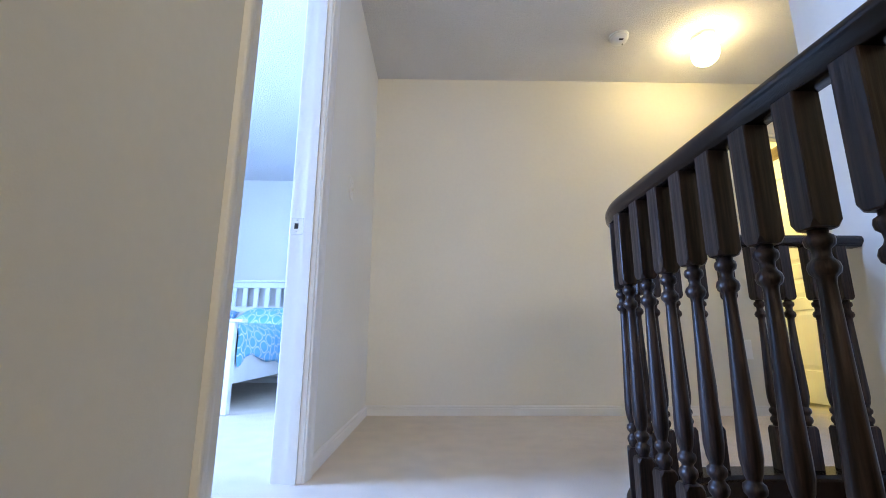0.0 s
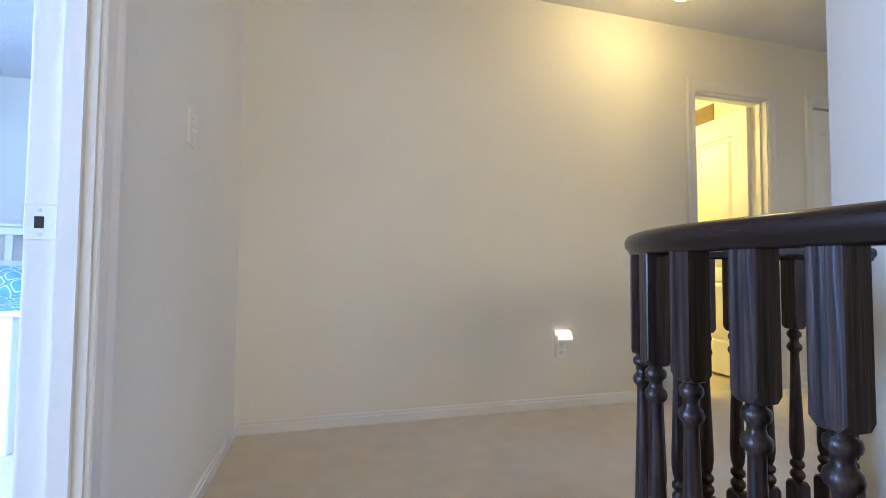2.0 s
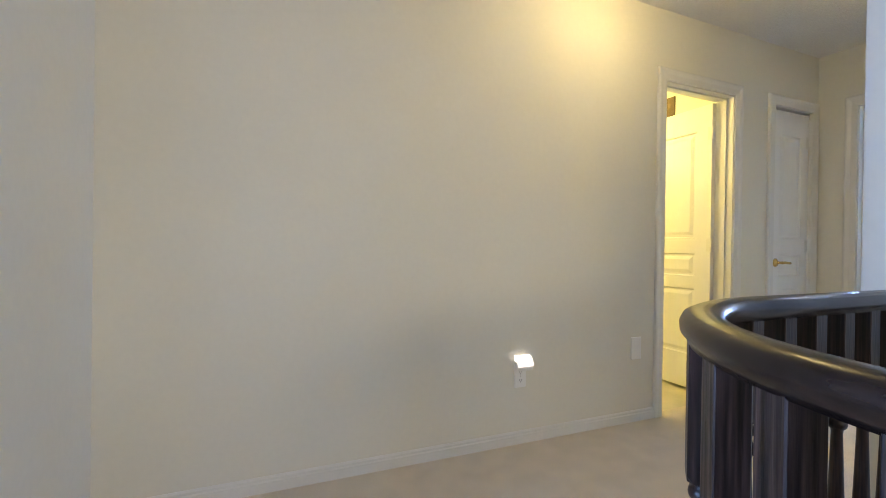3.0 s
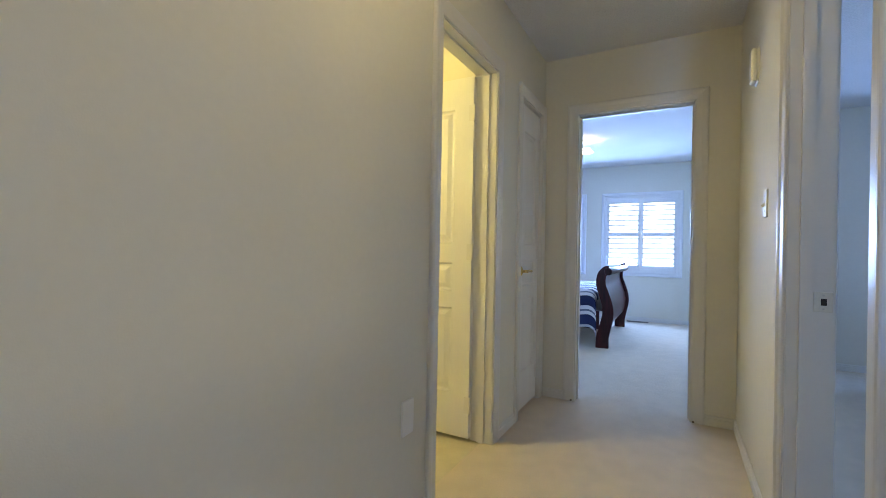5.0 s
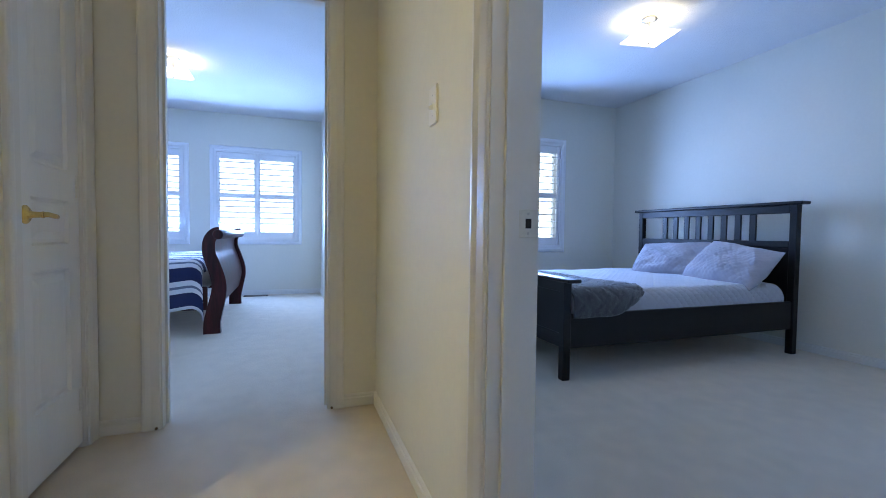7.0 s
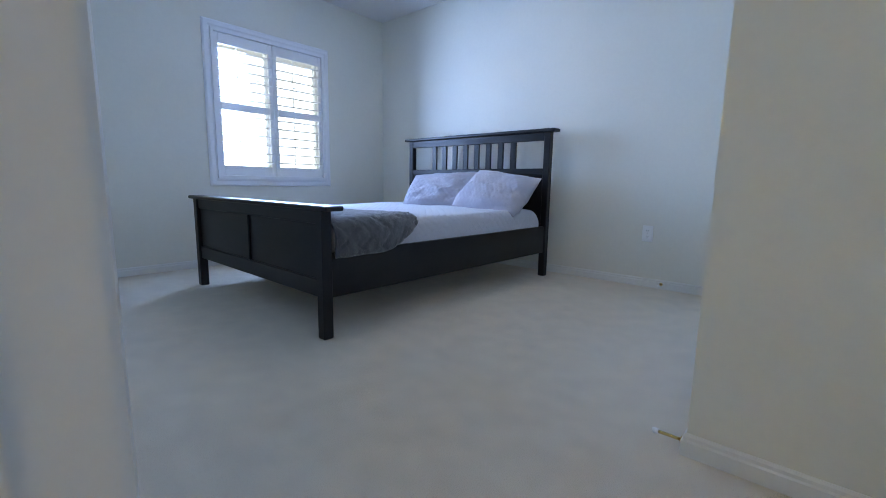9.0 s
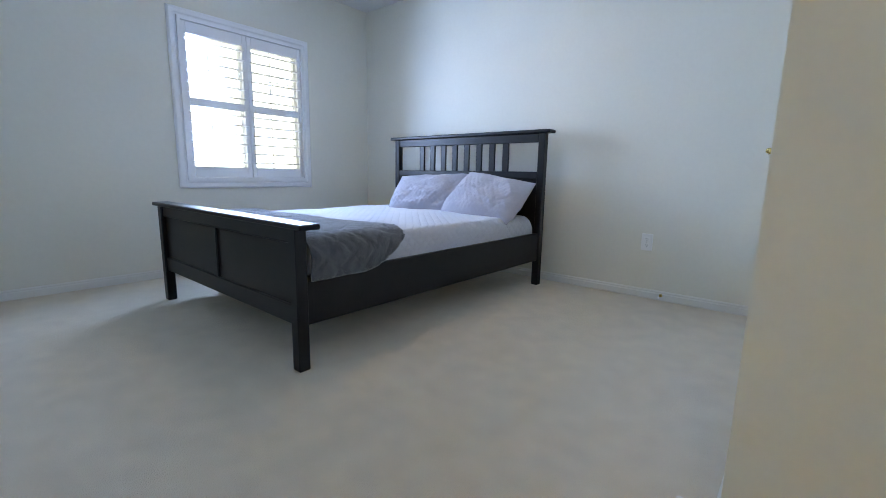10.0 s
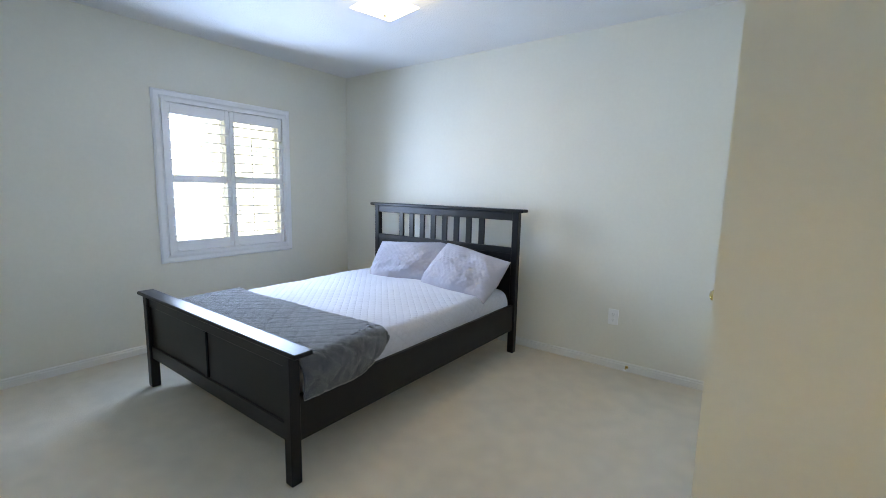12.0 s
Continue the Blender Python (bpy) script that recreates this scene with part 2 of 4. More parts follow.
def panel_wall(bm, u0, u1, z0, z1, holes, to_world):
    """A slab in u, z from depth 0 to 1 with rectangular holes through it; to_world maps (u, d, z)."""
    us = sorted({u0, u1, *[h[0] for h in holes], *[h[1] for h in holes]})
    zs = sorted({z0, z1, *[h[2] for h in holes], *[h[3] for h in holes]})
    nu, nz = len(us) - 1, len(zs) - 1

    def solid(i, j):
        if not (0 <= i < nu and 0 <= j < nz):
            return False
        cu, cz = (us[i] + us[i + 1]) / 2, (zs[j] + zs[j + 1]) / 2
        return not any(h[0] < cu < h[1] and h[2] < cz < h[3] for h in holes)

    cache = {}

    def v(i, d, j):
        if (i, d, j) not in cache:
            cache[i, d, j] = bm.verts.new(to_world(us[i], d, zs[j]))
        return cache[i, d, j]

    for i in range(nu):
        for j in range(nz):
            if not solid(i, j):
                continue
            for d in (0, 1):
                bm.faces.new((v(i, d, j), v(i + 1, d, j), v(i + 1, d, j + 1), v(i, d, j + 1)))
            if not solid(i - 1, j):
                bm.faces.new((v(i, 0, j), v(i, 1, j), v(i, 1, j + 1), v(i, 0, j + 1)))
            if not solid(i + 1, j):
                bm.faces.new((v(i + 1, 0, j), v(i + 1, 1, j), v(i + 1, 1, j + 1), v(i + 1, 0, j + 1)))
            if not solid(i, j - 1):
                bm.faces.new((v(i, 0, j), v(i + 1, 0, j), v(i + 1, 1, j), v(i, 1, j)))
            if not solid(i, j + 1):
                bm.faces.new((v(i, 0, j + 1), v(i + 1, 0, j + 1), v(i + 1, 1, j + 1), v(i, 1, j + 1)))
    return bm


def wall_along_y(name, x0, x1, y0, y1, holes=(), z0=0.0, z1=None, label="plain off-white painted drywall wall"):
    bm = panel_wall(bmesh.new(), y0, y1, z0, z1 or CEIL, holes, lambda u, d, z: (x0 + (x1 - x0) * d, u, z))
    return tagged(part(name, bm, WALL), label, "wall", kind="structure")


def wall_along_x(name, y0, y1, x0, x1, holes=(), z0=0.0, z1=None, label="plain off-white painted drywall wall"):
    bm = panel_wall(bmesh.new(), x0, x1, z0, z1 or CEIL, holes, lambda u, d, z: (u, y0 + (y1 - y0) * d, z))
    return tagged(part(name, bm, WALL), label, "wall", kind="structure")


# ---- plan ----
CEIL = 2.44
XL, YF, XE, YR, XS = -0.57, 3.05, 3.78, 1.86, 1.60   # hall: west, north, east, south faces; stair wall
XLA = -0.67                                          # bedroom A side of the west wall
DOOR_H = 2.03
DOOR_A = (1.015, 1.695)
BATH = (2.200, 2.845)
CLOSET = (3.25, 3.705)
DOOR_B = (2.085, 2.822)
DOOR_C = (1.71, 2.47)
WIN_W, WIN_H = 1.05, 1.20
WIN_C, WIN_B1, WIN_B2, WIN_A = -0.208, 2.705, 4.10, 1.55   # window middles along their walls
WIN_Z = 1.332
XWC, XWB = 5.96, 8.03                                # window walls of bedrooms C and B
YH, XK, YK = -1.50, 2.327, 0.54                      # bedroom C: head wall, and the closet that juts into it

# ---- walls ----
wall_along_y("wall_west", XLA, XL, -3.0, 5.37, [(*DOOR_A, 0.0, DOOR_H)])
wall_along_x("wall_north", YF, YF + 0.12, XL, 3.90, [(*BATH, 0.0, DOOR_H), (*CLOSET, 0.0, DOOR_H)])
wall_along_y("wall_east", XE, XE + 0.12, YR, YF, [(*DOOR_B, 0.0, DOOR_H)])
wall_along_x("wall_south", YR - 0.12, YR, XS, XWB, [(*DOOR_C, 0.0, DOOR_H)])
wall_along_y("wall_stair", XS, XS + 0.10, -3.0, YR - 0.12, z0=-2.7)
# opening out of view, cut only to let the stair fill lamp shine in
wall_along_x("wall_back", -3.12, -3.0, XLA, XS + 0.10, [(-0.4, 1.4, 1.3, 2.3)], z0=-2.7)
# bedroom C
wall_along_x("wall_closet_front", YK - 0.12, YK, XS + 0.10, XK)
wall_along_y("wall_closet_side", XK - 0.114, XK, YH, YK - 0.12, [(-0.285, 0.325, 0.0, 2.02)])
wall_along_x("wall_head", YH - 0.12, YH, XS + 0.10, XWC)
wall_along_y("wall_window_c", XWC, XWC + 0.15, YH - 0.12, YR - 0.12, [(WIN_C - WIN_W / 2, WIN_C + WIN_W / 2, WIN_Z - WIN_H / 2, WIN_Z + WIN_H / 2)])
# bedroom B
wall_along_y("wall_window_b", XWB, XWB + 0.15, YR - 0.12, 5.37, [(w - WIN_W / 2, w + WIN_W / 2, WIN_Z + 0.02 - WIN_H / 2, WIN_Z + 0.02 + WIN_H / 2) for w in (WIN_B1, WIN_B2)])
wall_along_x("wall_north_b", 5.25, 5.37, 3.90, XWB)
wall_along_y("wall_west_b", 3.78, 3.90, YF + 0.12, 5.25)
# bathroom
wall_along_y("wall_bath_west", 1.70, 1.82, YF + 0.12, 5.25)
wall_along_y("wall_bath_east", 2.97, 3.07, YF + 0.12, 5.25)
wall_along_x("wall_bath_north", 5.25, 5.37, XL, 3.90)
wall_along_x("wall_closet_back", 3.75, 3.85, 3.07, 3.78)
# bedroom A
wall_along_y("wall_west_a", -4.15, -4.0, -0.62, 5.37, [(WIN_A - 0.6, WIN_A + 0.6, 0.8, 2.0)])
wall_along_x("wall_north_a", 5.25, 5.37, -4.0, XLA)
wall_along_x("wall_south_a", -0.62, -0.5, -4.0, XLA)

tagged(part("ceiling", boxed(-4.2, 8.3, -3.2, 5.5, CEIL, CEIL + 0.15), CEILING), "white stippled ceiling of hall and bedrooms", "ceiling", kind="structure")

bm = bmesh.new()
bm.faces.new([bm.verts.new(c) for c in ((60, -90, -40), (60, 90, -40), (60, 90, 70), (60, -90, 70))])
tagged(part("backdrop", bm, glow("bright_overcast_distance", (0.72, 0.86, 1.0), 3.0)), "bright white overcast distance outside the windows", "backdrop", kind="structure")

# ---- floors and the stair opening ----
RAIL_X, RAIL_Y, RAIL_RX, RAIL_R = 0.447, 1.765, 0.52, 0.49


def well_path(inset, end_x, start_y=-2.95, steps=14):
    """The line of the stair opening: along y, a quarter turn, along x; inset moves it into the opening."""
    r, ry = RAIL_RX - inset, RAIL_R - inset
    cx, cy = RAIL_X + RAIL_RX, RAIL_Y - RAIL_R
    pts = [(RAIL_X + inset, start_y)]
    for i in range(steps + 1):
        a = math.pi - (math.pi / 2) * i / steps
        pts.append((cx + r * math.cos(a), cy + ry * math.sin(a)))
    pts.append((end_x, RAIL_Y - inset))
    return pts


STAIR_Y, RISE, GOING = 0.85, 0.18, 0.25   # top nosing of the flight that leads up to the landing
bm = bmesh.new()
edge = well_path(0.05, XS)
front = [(-0.635, STAIR_Y), (RAIL_X + 0.05, STAIR_Y)] + edge[1:] + [(XS, 1.80), (3.84, 1.80)]
for (x0, y0), (x1, y1) in zip(front, front[1:]):
    if x1 - x0 > 1e-4:
        plan = ((x0, y0), (x1, y1), (x1, 3.11), (x0, 3.11))
        top = [bm.verts.new((x, y, 0)) for x, y in plan]
        low = [bm.verts.new((x, y, -0.28)) for x, y in plan]
        bm.faces.new(top)
        bm.faces.new(low[::-1])
        for i in (0, 2):
            bm.faces.new((low[i], low[i + 1], top[i + 1], top[i]))
bmesh.ops.remove_doubles(bm, verts=bm.verts, dist=0.0002)
tagged(part("floor", bm, CARPET), "beige cut-pile carpet floor of the hall landing", "floor", kind="structure")
tagged(part("floor_bedroom_c", boxed(XS, 6.1, YH - 0.05, 1.80, -0.28, 0), CARPET), "beige cut-pile carpet floor with soft pile marks", "floor", kind="structure")
tagged(part("floor_bedroom_b", boxed(3.84, 8.1, 1.80, 5.3, -0.28, 0), CARPET), "beige cut-pile carpet floor", "floor", kind="structure")
tagged(part("floor_bedroom_a", boxed(-4.1, -0.635, -0.55, 5.3, -0.28, 0), CARPET), "beige cut-pile carpet floor", "floor", kind="structure")
tagged(part("floor_bath", boxed(1.75, 3.05, 3.11, 5.3, -0.28, -0.004), TILE), "yellowish smooth bathroom floor", "floor", kind="structure")
tagged(part("floor_closet", boxed(3.05, 3.84, 3.11, 3.8, -0.28, -0.002), CARPET), "beige carpet under the closet door", "floor", kind="structure")
tagged(part("floor_downstairs", boxed(-0.635, 1.7, -3.0, 1.9, -2.85, -2.7), CARPET), "carpet floor at the bottom of the stairwell", "floor", kind="structure")
tagged(part("wall_stair_west", boxed(-0.634, XL, -3.0, STAIR_Y - 0.002, -2.7, -0.002), WALL), "off-white drywall beside the stairs", "wall", kind="structure")
tagged(part("wall_stair_side", boxed(RAIL_X - 0.061, RAIL_X + 0.05, -2.95, STAIR_Y - 0.002, -2.7, -0.001), WALL), "off-white drywall between the stairs and the well", "wall", kind="structure")
stairs = thing("stairs", pose(0, STAIR_Y, 0), "beige carpeted straight flight of stairs", "stairs", kind="structure")
bm = bmesh.new()
box(bm, XL + 0.002, RAIL_X - 0.067, -GOING, 0.022, -0.36, 0, 0.014, 2)
bmesh.ops.recalc_face_normals(bm, faces=bm.faces)
first = part("step", bm, CARPET, stairs)
first.location = (0, -0.002 - 0.022, -RISE)
for i in range(1, 14):
    shared("step", first.data, stairs, Matrix.Translation((0, -0.024 - GOING * i, -RISE * (i + 1))))

# drywall under the landing's edge and the dark board along it
bm = bmesh.new()
sweep(bm, [(x, y, 0) for x, y in well_path(0.056, XS)], [(0, -0.10), (0, -2.7), (0.012, -2.7), (0.012, -0.10)], (0, 0, 1))
tagged(part("stairwell_wall", bm, WALL), "white drywall below the landing edge", "wall", kind="structure")
bm = bmesh.new()
sweep(bm, [(x, y, 0) for x, y in well_path(0.0, XS)], [(0.035, 0.002), (0.035, 0.022), (-0.072, 0.022), (-0.084, 0.012), (-0.072, -0.002), (-0.068, -0.10), (-0.058, -0.10), (-0.058, 0.002)], (0, 0, 1))
tagged(part("landing_nosing", bm, OAK_RAIL), "dark stained oak board along the stair opening", "trim", kind="structure")

# ---- baseboards ----
BASE = [(0, 0.0), (0.012, 0.0), (0.012, 0.042), (0.008, 0.047), (0.008, 0.056), (0.003, 0.063), (0, 0.063)]


def baseboard(points, label="white painted wooden baseboard"):
    """Points run with the wall on the right hand."""
    bm = sweep(bmesh.new(), [(x, y, 0.0) for x, y in points], BASE, (0, 0, 1))
    return tagged(part("baseboard", bm, TRIM), label, "baseboard", kind="structure")


CW = 0.062   # casing width
baseboard([(XL, DOOR_A[0] - CW), (XL, STAIR_Y)])
baseboard([(BATH[0] - CW, YF), (XL, YF), (XL, DOOR_A[1] + CW)])
baseboard([(CLOSET[0] - CW, YF), (BATH[1] + CW, YF)])
baseboard([(XE, DOOR_B[1] + CW), (XE, YF), (CLOSET[1] + CW, YF)])
baseboard([(DOOR_C[1] + CW, YR), (XE, YR), (XE, DOOR_B[0] - CW)])
# bedroom C
baseboard([(XK, YH), (XWC, YH), (XWC, YR - 0.12), (DOOR_C[1] + CW, YR - 0.12)])
baseboard([(XS + 0.1, YR - 0.12), (XS + 0.10, YK), (XK, YK), (XK, 0.35)])
# bedroom B
baseboard([(3.90, YR), (XWB, YR), (XWB, 5.25), (3.90, 5.25), (3.90, DOOR_B[1] + CW)])
# bedroom A
baseboard([(XLA, DOOR_A[1] + CW), (XLA, 5.25), (-4.0, 5.25), (-4.0, -0.5), (XLA, -0.5), (XLA, DOOR_A[0] - CW)])
# stair wall, at the landing's level
baseboard([(XS, 1.69), (XS, 1.858)])

# ---- door openings ----
CASING = [(-0.009, 0.0), (-0.009, 0.008), (-0.005, 0.0105), (0.010, 0.0115), (0.026, 0.0125), (0.036, 0.0155), (0.046, 0.018), (0.055, 0.0178), (0.060, 0.0155), (CW, 0.012), (CW, 0.0)]


def place(axis, face, out):
    """Maps (u, depth out of the face, z) to the world for a wall along axis."""
    if axis == "x":
        return lambda u, d, z: Vector((u, face + out * d, z))
    return lambda u, d, z: Vector((face + out * d, u, z))


def doorway(name, axis, face, out, thick, opening, label, back=True, strike_at=None, stop_side=0.5):
    """Jamb lining with a stop, casings on both faces and a strike plate. Out is the way from the wall into the hall."""
    th = thing(name, Matrix.Identity(4), label, "door frame", kind="structure")
    a, b = opening
    to = place(axis, face, out)
    n = (to(0, 1, 0) - to(0, 0, 0)).normalized()
    loop = [(a, 0.0), (a, DOOR_H), (b, DOOR_H), (b, 0.0)]

    def run(path_pts, d, profile, nm, lab=""):
        # the profile's across coordinate is made to point away from the opening
        bm = bmesh.new()
        pts = [to(u, d, z) for u, z in path_pts]
        side = n.cross((pts[1] - pts[0]).normalized())
        mid = to((a + b) / 2, d, 0) - pts[0]
        flip = 1 if side.dot(mid) < 0 else -1
        sweep(bm, pts, [(u * flip, v) for u, v in profile], n)
        return part(nm, bm, TRIM, th, lab)

    run(loop, 0.0, CASING, "casing")
    if back:
        run(loop, -thick, [(u, -v) for u, v in CASING], "casing")
    s = -thick * stop_side
    run(loop, 0.0, [(0.001, 0.001), (-0.016, 0.001), (-0.016, s + 0.018), (-0.027, s + 0.018), (-0.027, s - 0.016), (-0.016, s - 0.016), (-0.016, -thick - 0.001), (0.001, -thick - 0.001)], "jamb")
    if strike_at:
        u, inward, dd, z = strike_at
        lo, hi = sorted((u, u + inward * 0.0025))
        bm = bmesh.new()

        def slab(u0, u1, d0, d1, z0, z1, bev):
            pts = [to(u0, d0, z0), to(u1, d1, z1)]
            box(bm, *[v for k3 in range(3) for v in sorted((pts[0][k3], pts[1][k3]))], bevel=bev)

        slab(lo, hi, dd - 0.024, dd + 0.026, z - 0.032, z + 0.032, 0.001)
        plate = part("strike_plate", bm, PLASTIC_OLD, th, "pale painted metal strike plate")
        bm = bmesh.new()
        lo2, hi2 = sorted((u + inward * 0.001, u + inward * 0.0032))
        slab(lo2, hi2, dd - 0.008, dd + 0.007, z - 0.011, z + 0.011, 0.0005)
        part("latch_hole", bm, DARK, plate, "dark latch hole")
        for dz in (-0.022, 0.022):
            bm = bmesh.new()
            slab(lo2, hi2, dd - 0.003, dd + 0.003, z + dz - 0.003, z + dz + 0.003, 0.0008)
            part("screw", bm, STEEL, plate)
    return th


PLASTIC_OLD = material("painted_strike_metal", (0.72, 0.70, 0.62), 0.35, 0.3, vary=0.05)


def leaf_face(bm, w, h, panels, depth, sign):
    """One face of a moulded panel door at y = depth, with the panels let in."""
    us = sorted({0, w, *[p[0] for p in panels], *[p[1] for p in panels]})
    zs = sorted({0, h, *[p[2] for p in panels], *[p[3] for p in panels]})
    for i in range(len(us) - 1):
        for j in range(len(zs) - 1):
            c = ((us[i] + us[i + 1]) / 2, (zs[j] + zs[j + 1]) / 2)
            if any(p[0] < c[0] < p[1] and p[2] < c[1] < p[3] for p in panels):
                continue
            bm.faces.new([bm.verts.new((x, depth, z)) for x, z in ((us[i], zs[j]), (us[i + 1], zs[j]), (us[i + 1], zs[j + 1]), (us[i], zs[j + 1]))])
    for x0, x1, z0, z1 in panels:
        rings = []
        for ins, dep in ((0, 0), (0.008, 0.011), (0.020, 0.011), (0.044, 0.002)):
            rings.append([bm.verts.new((x, depth - sign * dep, z)) for x, z in ((x0 + ins, z0 + ins), (x1 - ins, z0 + ins), (x1 - ins, z1 - ins), (x0 + ins, z1 - ins))])
        for r, q in zip(rings, rings[1:]):
            for i in range(4):
                bm.faces.new((r[i], r[(i + 1) % 4], q[(i + 1) % 4], q[i]))
        bm.faces.new(rings[-1])


def door_leaf(parent, w, h, m, lever_side=None, label="white moulded panel door", hinges=True):
    """A leaf with its hinge edge at x = 0 and its face at y = 0, 35 mm thick towards -y."""
    st = min(0.115, w * 0.2)
    panels = [(st, w - st, 1.07, h - 0.17), (st, w - st, 0.80, 0.96), (st, w - st, 0.24, 0.71)]
    bm = bmesh.new()
    leaf_face(bm, w, h, panels, 0.0, 1)
    leaf_face(bm, w, h, panels, -0.035, -1)
    for q in (((0, 0), (w, 0)), ((w, 0), (w, h)), ((w, h), (0, h)), ((0, h), (0, 0))):
        (xa, za), (xb, zb) = q
        bm.faces.new([bm.verts.new(c) for c in ((xa, 0, za), (xb, 0, zb), (xb, -0.035, zb), (xa, -0.035, za))])
    bmesh.ops.remove_doubles(bm, verts=bm.verts, dist=0.0004)
    leaf = part("leaf", bm, DOORPAINT, parent, label)
    leaf.matrix_basis = m
    if hinges:
        for z in (0.18, 1.02, h - 0.2):
            bm = lathe(bmesh.new(), [(0.006, z - 0.045), (0.006, z + 0.045)], 10, Matrix.Translation((-0.006, 0.002, 0)))
            box(bm, -0.003, 0.028, 0.0, 0.0022, z - 0.044, z + 0.044)
            part("hinge", bm, TRIM, leaf, "painted butt hinge")
    if lever_side is not None:
        bm = bmesh.new()
        x = lever_side
        turn = -1 if x > w / 2 else 1
        lathe(bm, [(0.030, 0), (0.030, 0.004), (0.024, 0.009), (0.011, 0.012), (0.009, 0.042), (0.011, 0.048)], 18, pose(x, 0, 0.90, -90))
        handle = part("lever_handle", bm, BRASS, leaf, "polished brass lever handle", smooth=True)
        bm = bmesh.new()
        pts = [(x, 0.045, 0.90), (x + turn * 0.03, 0.048, 0.902), (x + turn * 0.075, 0.046, 0.898), (x + turn * 0.105, 0.040, 0.897)]
        sweep(bm, pts, [(0.007 * math.cos(a * math.pi / 4), 0.0085 * math.sin(a * math.pi / 4)) for a in range(8)], (0, 0, 1))
        part("lever", bm, BRASS, handle, smooth=True)
    return leaf


doorway("door_1", "y", XL, 1, 0.10, DOOR_A, "white painted bedroom door frame with strike plate", strike_at=(DOOR_A[1] - 0.016, -1, -0.080, 0.903), stop_side=0.34)
bath = doorway("door_2", "x", YF, -1, 0.12, BATH, "white bathroom door standing open in its frame", stop_side=0.5)
door_leaf(bath, 0.575, 1.985, pose(BATH[1] - 0.050, YF + 0.120, 0.018, 0, 0, 90), None, "white moulded panel door standing open")
closet = doorway("door_3", "x", YF, -1, 0.12, CLOSET, "closed white panel closet door with brass lever", back=False, stop_side=0.75)
door_leaf(closet, CLOSET[1] - CLOSET[0] - 0.036, 1.978, pose(CLOSET[1] - 0.018, YF + 0.012, 0.022, 0, 0, 180), CLOSET[1] - CLOSET[0] - 0.036 - 0.05)
doorway("door_4", "y", XE, -1, 0.12, DOOR_B, "white painted frame of an open bedroom doorway", stop_side=0.55)
doorway("door_5", "x", YR, 1, 0.12, DOOR_C, "white painted bedroom door frame with strike plate", strike_at=(DOOR_C[1] - 0.016, -1, -0.095, 0.903), stop_side=0.42)

closet_c = thing("door_6", pose(XK + 0.003, 0.32, 0.0), "white closet door with small brass lever", "door", kind="structure")
door_leaf(closet_c, 0.6, 2.0, pose(0, 0, 0.015, 0, 0, -90), 0.55, hinges=False)

# ---- stair railing ----
RAIL_TOP = 0.903
railing = thing("stair_railing", pose(RAIL_X, RAIL_Y - RAIL_R, 0), "dark stained oak guard railing with turned balusters", "railing")
bm = bmesh.new()
prof = [(-0.022, 0), (0.022, 0), (0.026, 0.010), (0.033, 0.018), (0.034, 0.030), (0.029, 0.041), (0.016, 0.047), (0, 0.0485), (-0.016, 0.047), (-0.029, 0.041), (-0.034, 0.030), (-0.033, 0.018), (-0.026, 0.010)]
cx0, cy0 = RAIL_X, RAIL_Y - RAIL_R
sweep(bm, [(x - cx0, y - cy0, RAIL_TOP - 0.0485) for x, y in well_path(0.0, XS - 0.001, steps=28)], prof, (0, 0, 1))
part("handrail", bm, OAK_RAIL, railing, "rounded dark handrail bending round the corner", smooth=True)


